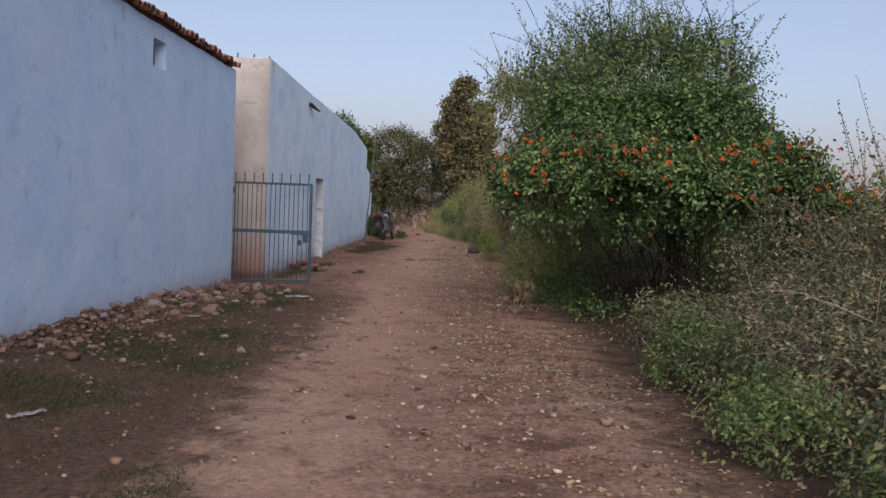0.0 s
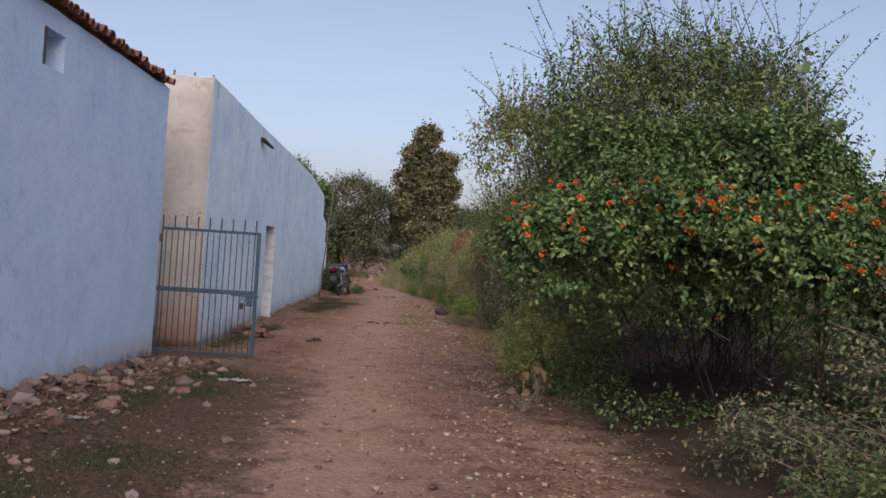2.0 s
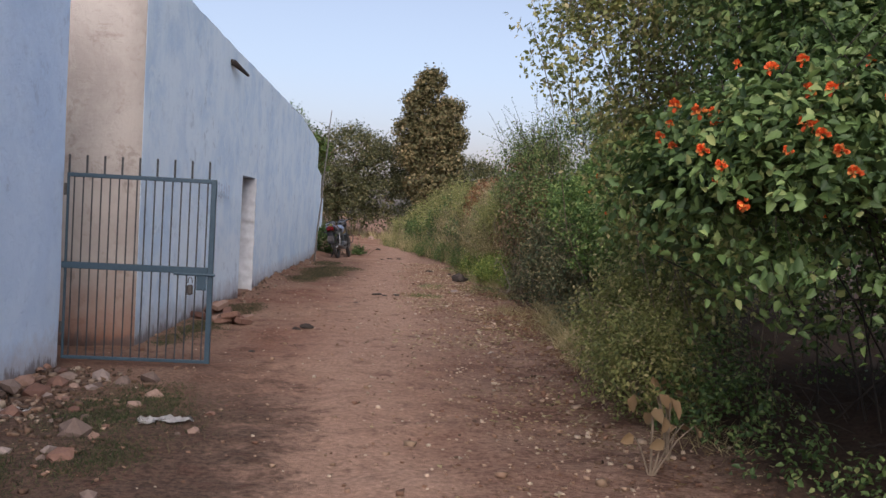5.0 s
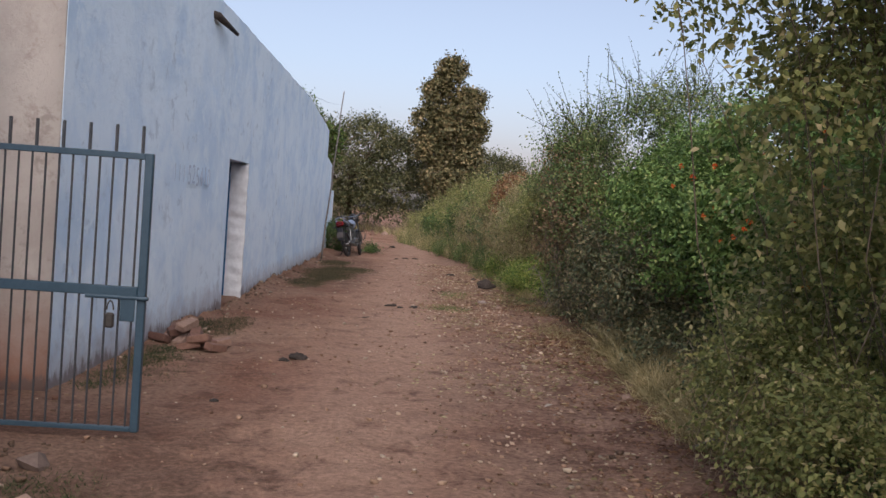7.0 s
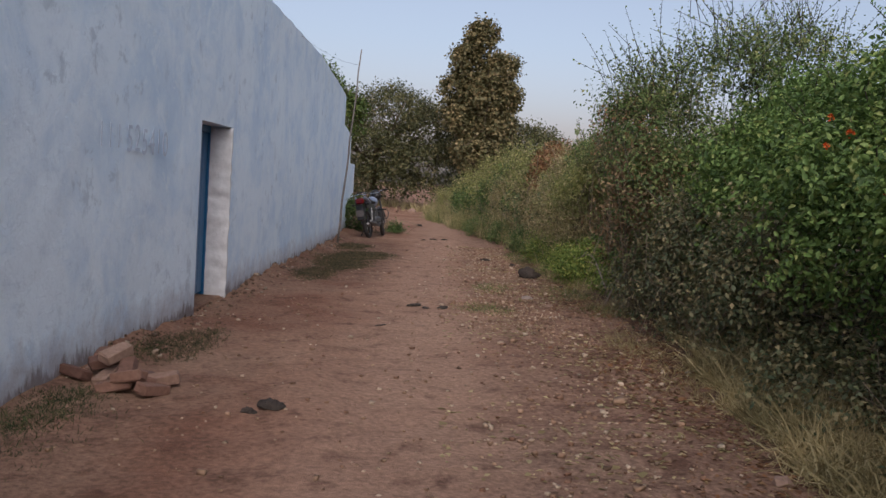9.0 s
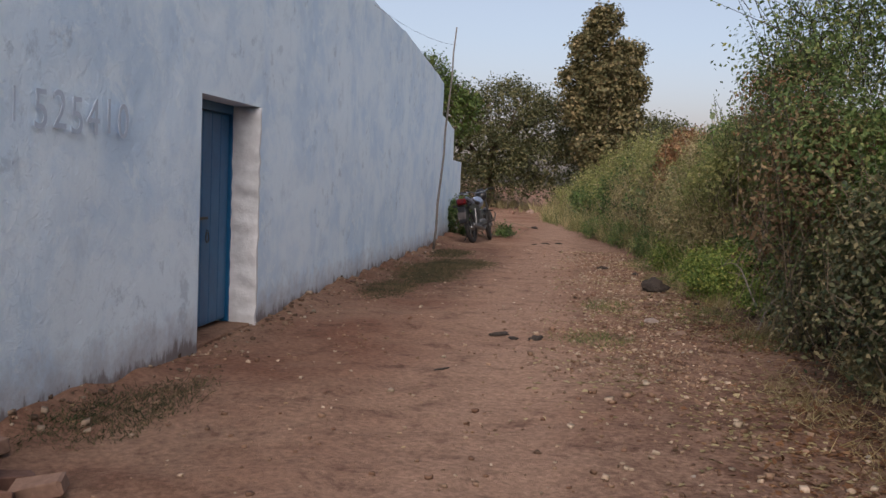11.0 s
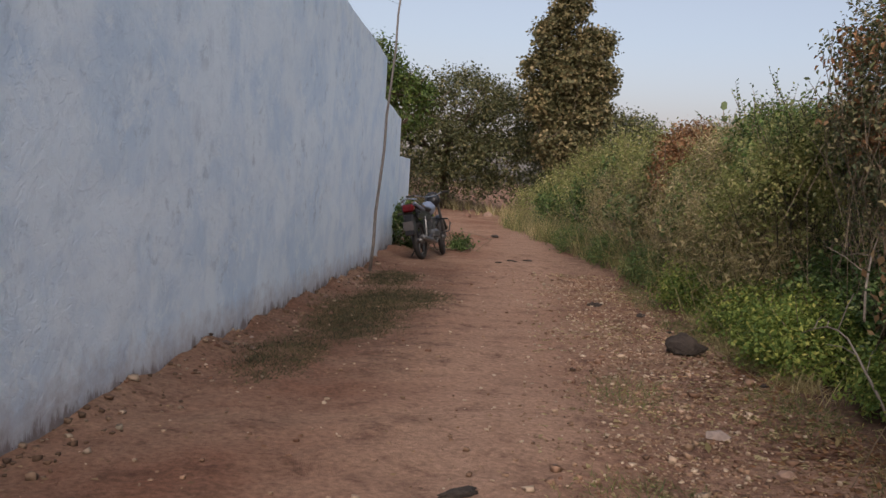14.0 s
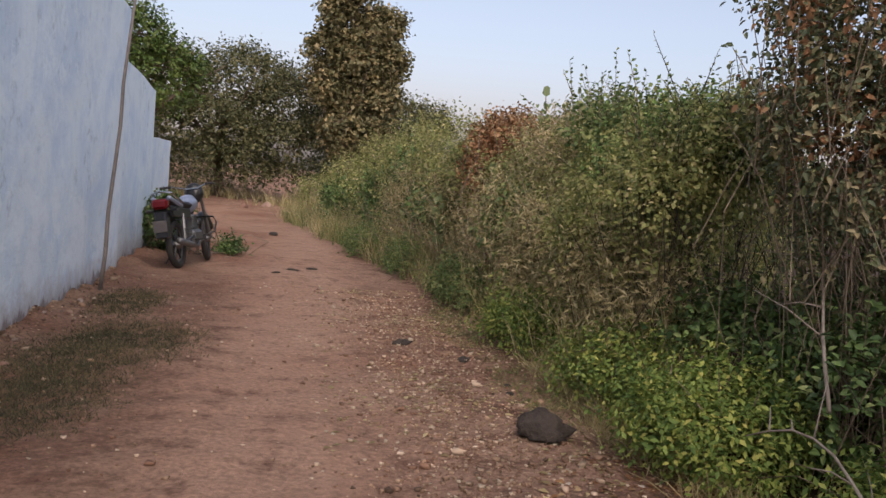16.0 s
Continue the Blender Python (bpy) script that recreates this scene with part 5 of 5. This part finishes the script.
# ---- motorbike ----
def motorbike():
    RUBBER = simple("tyre rubber", (0.012, 0.012, 0.013), (0.035, 0.03, 0.028), 40, 0.85)
    BLACK = simple("black enamel", (0.010, 0.010, 0.012), (0.02, 0.02, 0.022), 20, 0.3)
    VINYL = simple("black seat vinyl", (0.012, 0.012, 0.013), (0.022, 0.022, 0.024), 80, 0.55)
    SILVER = simple("silver blue bodywork", (0.22, 0.26, 0.36), (0.28, 0.33, 0.44), 12, 0.3, 0.3, 0.1)
    CHROME = simple("chrome", (0.45, 0.45, 0.46), (0.6, 0.6, 0.61), 30, 0.2, 1.0, 0.05)
    ALLOY = simple("engine alloy", (0.12, 0.12, 0.12), (0.22, 0.22, 0.22), 40, 0.45, 0.8)
    LENS = simple("red tail lens", (0.075, 0.004, 0.006), (0.11, 0.006, 0.008), 40, 0.15)
    PLATE = simple("grubby plate", (0.05, 0.045, 0.045), (0.09, 0.08, 0.08), 30, 0.6)
    # x forward, y to the rider's left; rear axle over the origin
    m = thing("motorbike", (-1.22, 28.05, 0.0), 65, "parked silver-blue and black motorbike leaning on its side stand", "motorbike")
    m.matrix_world = pose(-1.12, 28.05, gz(-1.12, 28.05) - 0.004, 0, 0, 80) @ pose(0, 0, 0, -11, 0, 0) @ Matrix.Scale(1.1, 4)
    R, WB = 0.305, 1.25

    def wheel(name, x, turn=0.0):
        w = new(name)
        w.parent = m
        w.empty_display_size = 0.1
        w.matrix_basis = pose(x, 0, R, 0, 0, turn)
        ring = [(R - 0.045) * 1.0, 0.045]
        bm = bmesh.new()
        n, k = 28, 8
        vs = [[bm.verts.new(((ring[0] + ring[1] * math.cos(b)) * math.cos(a), ring[1] * 0.95 * math.sin(b), (ring[0] + ring[1] * math.cos(b)) * math.sin(a))) for b in [6.2832 * j / k for j in range(k)]] for a in [6.2832 * i / n for i in range(n)]]
        for i in range(n):
            for j in range(k):
                bm.faces.new((vs[i][j], vs[(i + 1) % n][j], vs[(i + 1) % n][(j + 1) % k], vs[i][(j + 1) % k]))
        part("tyre", bm, RUBBER, w, "", True)
        part("rim", tube(bmesh.new(), [((R - .085) * math.cos(a), 0, (R - .085) * math.sin(a)) for a in np.linspace(0, 6.2832, 29)], 0.014, 6), ALLOY, w, "", True)
        part("hub", tube(bmesh.new(), ((0, -0.07, 0), (0, 0.07, 0)), 0.055, 14), ALLOY, w, "", True)
        for s in range(6):
            a = s * math.pi / 3
            part("spoke", tube(bmesh.new(), ((.05 * math.cos(a), 0, .05 * math.sin(a)), ((R - .09) * math.cos(a), 0, (R - .09) * math.sin(a))), (.018, .012), 6), BLACK, w)
        return w

    wheel("rear_wheel", 0)
    wheel("front_wheel", WB, 12)
    part("frame", tube(tube(tube(bmesh.new(), ((.0, .09, R), (.45, .1, .38), (.62, .06, .45)), .02, 8), ((.0, -.09, R), (.45, -.1, .38), (.62, -.06, .45)), .02, 8), ((-.12, 0, .70), (.35, 0, .66), (.92, 0, .84), (.72, 0, .36), (.5, 0, .30)), .022, 8), BLACK, m)
    part("engine", box(box(bmesh.new(), .40, .78, -.13, .13, .26, .46, .04), .56, .74, -.08, .08, .45, .66, .02), ALLOY, m)
    for k in range(5):
        part("fin", box(bmesh.new(), .54, .76, -.095, .095, .49 + .034 * k, .50 + .034 * k), ALLOY, m)
    bm = lump((.27, .115, .12), 3, 1.0, 3, 0.06)
    for v in bm.verts:
        v.co += Vector((.66, 0, .80))
    part("tank", bm, SILVER, m, "silver-blue fuel tank", True)
    bm = box(bmesh.new(), -.26, .44, -.125, .125, .74, .815, .03)
    for v in bm.verts:
        v.co.z += .22 * max(0, -v.co.x + .1)
        v.co.y *= .75 + .35 * min(1, max(0, (v.co.x + .3) / .7))
    part("seat", bm, VINYL, m)
    for s in (-1, 1):
        bm = box(bmesh.new(), -.34, .36, .085 * s, .125 * s, .60, .735, .015)
        for v in bm.verts:
            v.co.z += .14 * max(0, .1 - v.co.x)
        part("side_panel", bm, BLACK, m)
        bm = box(bmesh.new(), -.36, .10, .07 * s, .128 * s, .745, .80, .018)
        for v in bm.verts:
            v.co.z += .26 * max(0, .1 - v.co.x)
        part("tail_cowl", bm, SILVER, m, "silver-blue tail cowl")
        part("shock", tube(bmesh.new(), ((.0, .115 * s, R + .02), (.02, .12 * s, .5), (.05, .12 * s, .68)), (.018, .028, .02), 8), ALLOY, m)
        part("fork", tube(bmesh.new(), ((WB, .085 * s, R), (WB - .30, .085 * s, .98)), (.026, .02), 8), ALLOY, m)
        part("indicator", tube(bmesh.new(), ((-.36, .10 * s, .74), (-.36, .19 * s, .745)), (.008, .026), 8), BLACK, m)
        part("foot_peg", tube(bmesh.new(), ((.42, .12 * s, .33), (.42, .25 * s, .335)), .016, 8), RUBBER, m)
        part("grip", tube(bmesh.new(), ((.80, .24 * s, 1.045), (.74, .37 * s, 1.04)), .018, 8), RUBBER, m)
        part("crash_bar", tube(bmesh.new(), ((.82, .04 * s, .62), (.88, .26 * s, .60), (.86, .30 * s, .52), (.80, .28 * s, .40), (.72, .05 * s, .34)), .013, 8), BLACK, m, "bent black leg guard", True)
    part("handlebar", tube(bmesh.new(), ((.74, .37, 1.04), (.80, .24, 1.045), (.92, .09, 1.0), (.92, -.09, 1.0), (.80, -.24, 1.045), (.74, -.37, 1.04)), .013, 8), CHROME, m)
    part("grab_rail", tube(bmesh.new(), ((.02, .14, .82), (-.30, .12, .95), (-.40, 0, .97), (-.30, -.12, .95), (.02, -.14, .82)), .013, 8), CHROME, m)
    part("tail_lamp", box(bmesh.new(), -.45, -.33, -.10, .10, .76, .88, .03), LENS, m, "red tail lamp")
    bm = box(bmesh.new(), -.46, -.30, -.075, .075, .40, .73, .02)
    for v in bm.verts:
        v.co.x -= .10 * (.73 - v.co.z)
    part("mudguard", bm, BLACK, m)
    part("number_plate", box(bmesh.new(), -.505, -.495, -.085, .085, .48, .62, .003), PLATE, m, "grubby dark number plate")
    part("front_mudguard", tube(bmesh.new(), [(WB + (R + .03) * math.cos(a), 0, R + (R + .03) * math.sin(a)) for a in np.linspace(.4, 2.5, 10)], .05, 8), BLACK, m, "", True)
    bm = lump((.10, .13, .14), 9, 1, 3, .05)
    for v in bm.verts:
        v.co += Vector((1.02, 0, .94))
    part("headlamp", bm, BLACK, m, "", True)
    part("exhaust", tube(bmesh.new(), ((.70, -.10, .34), (.45, -.14, .24), (.05, -.16, .29), (-.38, -.17, .36)), (.02, .022, .045, .04), 10), ALLOY, m, "dull chrome silencer", True)
    part("side_stand", tube(bmesh.new(), ((.40, .12, .30), (.36, .31, .02)), .011, 8), BLACK, m)


motorbike()


# ---- small things on the walls ----
def wall_number():
    """Faded hand-painted digits beside the door, the first ones worn to strokes."""
    paint = simple("faded blue-grey paint", (0.36, 0.43, 0.54), (0.50, 0.58, 0.69), 22, 0.9)
    n = thing("wall_writing", (-1.672, 12.48, 1.48), 0, "faded hand-painted number on the limewashed wall", "writing")
    for k, ch in enumerate("525410"):
        cu = bpy.data.curves.new("digit", 'FONT')
        cu.body, cu.size, cu.extrude = ch, 0.29, 0.0015
        probe = new("probe", cu)
        bpy.context.view_layer.update()
        me = bpy.data.meshes.new_from_object(probe.evaluated_get(bpy.context.evaluated_depsgraph_get()))
        bpy.data.objects.remove(probe)
        # letters run along +y and stand upright on the wall's face
        me.transform(Matrix(((0, 0, 1, 0), (1, 0, 0, 0), (0, 1, 0, 0), (0, 0, 0, 1))))
        part("digit", me, paint, n).location = (0, 0.172 * k, 0.012 * math.sin(k * 2.0))
    for k in range(3):
        part("stroke", box(bmesh.new(), -.002, .001, -.50 + .17 * k, -.484 + .17 * k, .02, .19), paint, n)


wall_number()


def parapet_stubs():
    for k, x in enumerate((-1.76, -2.02, -2.30)):
        s = thing("rod_stub", (x, 9.3, 3.68), 0, "rusty iron rod end on top of the end wall", "rod", "rod ends on the wall")
        part("rod", tube(bmesh.new(), ((0, 0, -.03), (.01, .01, .07 + .02 * k)), .014, 6), IRON, s)
        part("mortar_blob", lump((.035, .035, .03), k + 30, 1, 2, .3), PLASTER, s)


parapet_stubs()
# dark tapered tube added where the wall shows a thin dark slit
slit = thing("slit_tube", (-1.66, 13.2, 3.36), 0, "added short dark tube standing for a dark slit high on the wall", "spout")
part("spout", tube(bmesh.new(), ((-.25, .0, .05), (.0, .15, .02), (.07, .9, -.04)), (.05, .045, .02), 10), DUNG, slit, "", True)
# dark strip added at the near edge, in place of shade inside the vent
post = thing("vent_shade_strip", (-2.075, 4.175, 2.80), 0, "added dark strip standing for the shaded inside of the small vent opening", "post")
part("post", box(bmesh.new(), -.04, .04, -.05, .05, .0, .318, .006), BARK, post)
# boards added behind the opening to give its interior a dark colour
backing = thing("vent_backing", (-2.41, 4.35, 2.80), 0, "added dark boards closing the back of the vent, standing for its dark interior", "board")
part("board", box(bmesh.new(), -.03, -.005, -.3, .3, -.05, .42), BARK, backing)
gravel("pebbles", 64, 700, (-1.72, -1.0), (12.2, 26.5), .017, CLOD, "crumbled plaster and clods along the wall foot", (-1.6, .18))


def dead_branch(at, turn, length, seed, rise=0.25, label="bleached dead branch lying at the hedge foot", thick=1.0):
    """A crooked fallen branch with a few side twigs."""
    rng = random.Random(seed)
    t = thing("dead_branch", (at[0], at[1], gz(at[0], at[1]) + at[2]), turn, label, "branch", "dead branches under the hedge")
    pts = [(length * u, 0.10 * length * math.sin(3.1 * u + seed), rise * length * math.sin(2.2 * u) + rng.uniform(-.01, .01)) for u in np.linspace(0, 1, 9)]
    part("limb", tube(bmesh.new(), pts, [thick * (0.011 - 0.001 * k) for k in range(9)], 6), PALE_WOOD, t, "", True)
    for k in (2, 3, 5, 6, 7):
        p = Vector(pts[k])
        d = Vector((rng.uniform(.2, 1), rng.choice((-1, 1)) * rng.uniform(.4, 1), rng.uniform(-.1, .8))).normalized() * length * rng.uniform(.15, .38)
        part("twig", tube(bmesh.new(), (p, p + d * .5 + Vector((0, 0, .02)), p + d), (.005 * thick, .0035 * thick, .002 * thick), 5), PALE_WOOD, t, "", True)


PALE_WOOD = simple("bleached wood", (0.14, 0.11, 0.09), (0.28, 0.24, 0.20), 25, 0.85, 0, 0.5)
dead_branch((2.85, 17.0, .05), 55, 1.3, 1, .35)
dead_branch((3.0, 18.0, .10), 120, .9, 2, .5)
dead_branch((2.55, 8.6, .03), -20, 1.1, 3, .25)
dead_branch((2.9, 7.9, .25), 30, .9, 4, .4)
dead_branch((3.2, 18.9, .55), 80, 1.2, 8, .5)
dead_branch((4.0, -1.0, .55), 170, .8, 10, .2, "bleached dry stalk arching over the weeds", .5)


def dry_leaf_hanging(at, seed, size):
    """Big withered leaves that hang at the mouth of the hollow."""
    rng = np.random.default_rng(seed)
    n = 6
    t = thing("withered_plant", (at[0], at[1], gz(at[0], at[1])), 0, "withered plant with drooping big pale brown leaves", "plant")
    tops = [(rng.normal() * .12, rng.normal() * .10, rng.uniform(.18, .42)) for k in range(n)]
    for k, p in enumerate(tops):
        part("stalk", tube(bmesh.new(), ((0, 0, -.03), (p[0] * .6, p[1] * .6, p[2] * .7), p), (.007, .005, .003), 5), TWIG, t)
        d = np.array([[rng.normal() * .8, rng.normal() * .8 - .2, -0.9]])
        me = leaf_cloud("leaf", np.array([p]), d, np.array([[rng.normal() * .9, -1.0, rng.normal() * .5 + .4]]), np.array([size * rng.uniform(.7, 1.2)]), np.array([size * .6]), LEAF)
        part("leaf", me, DRY, t)


for k, (x, y) in enumerate(((2.3, 5.35), (2.5, 5.7), (2.75, 6.5))):
    dry_leaf_hanging((x, y), 90 + k, .125)
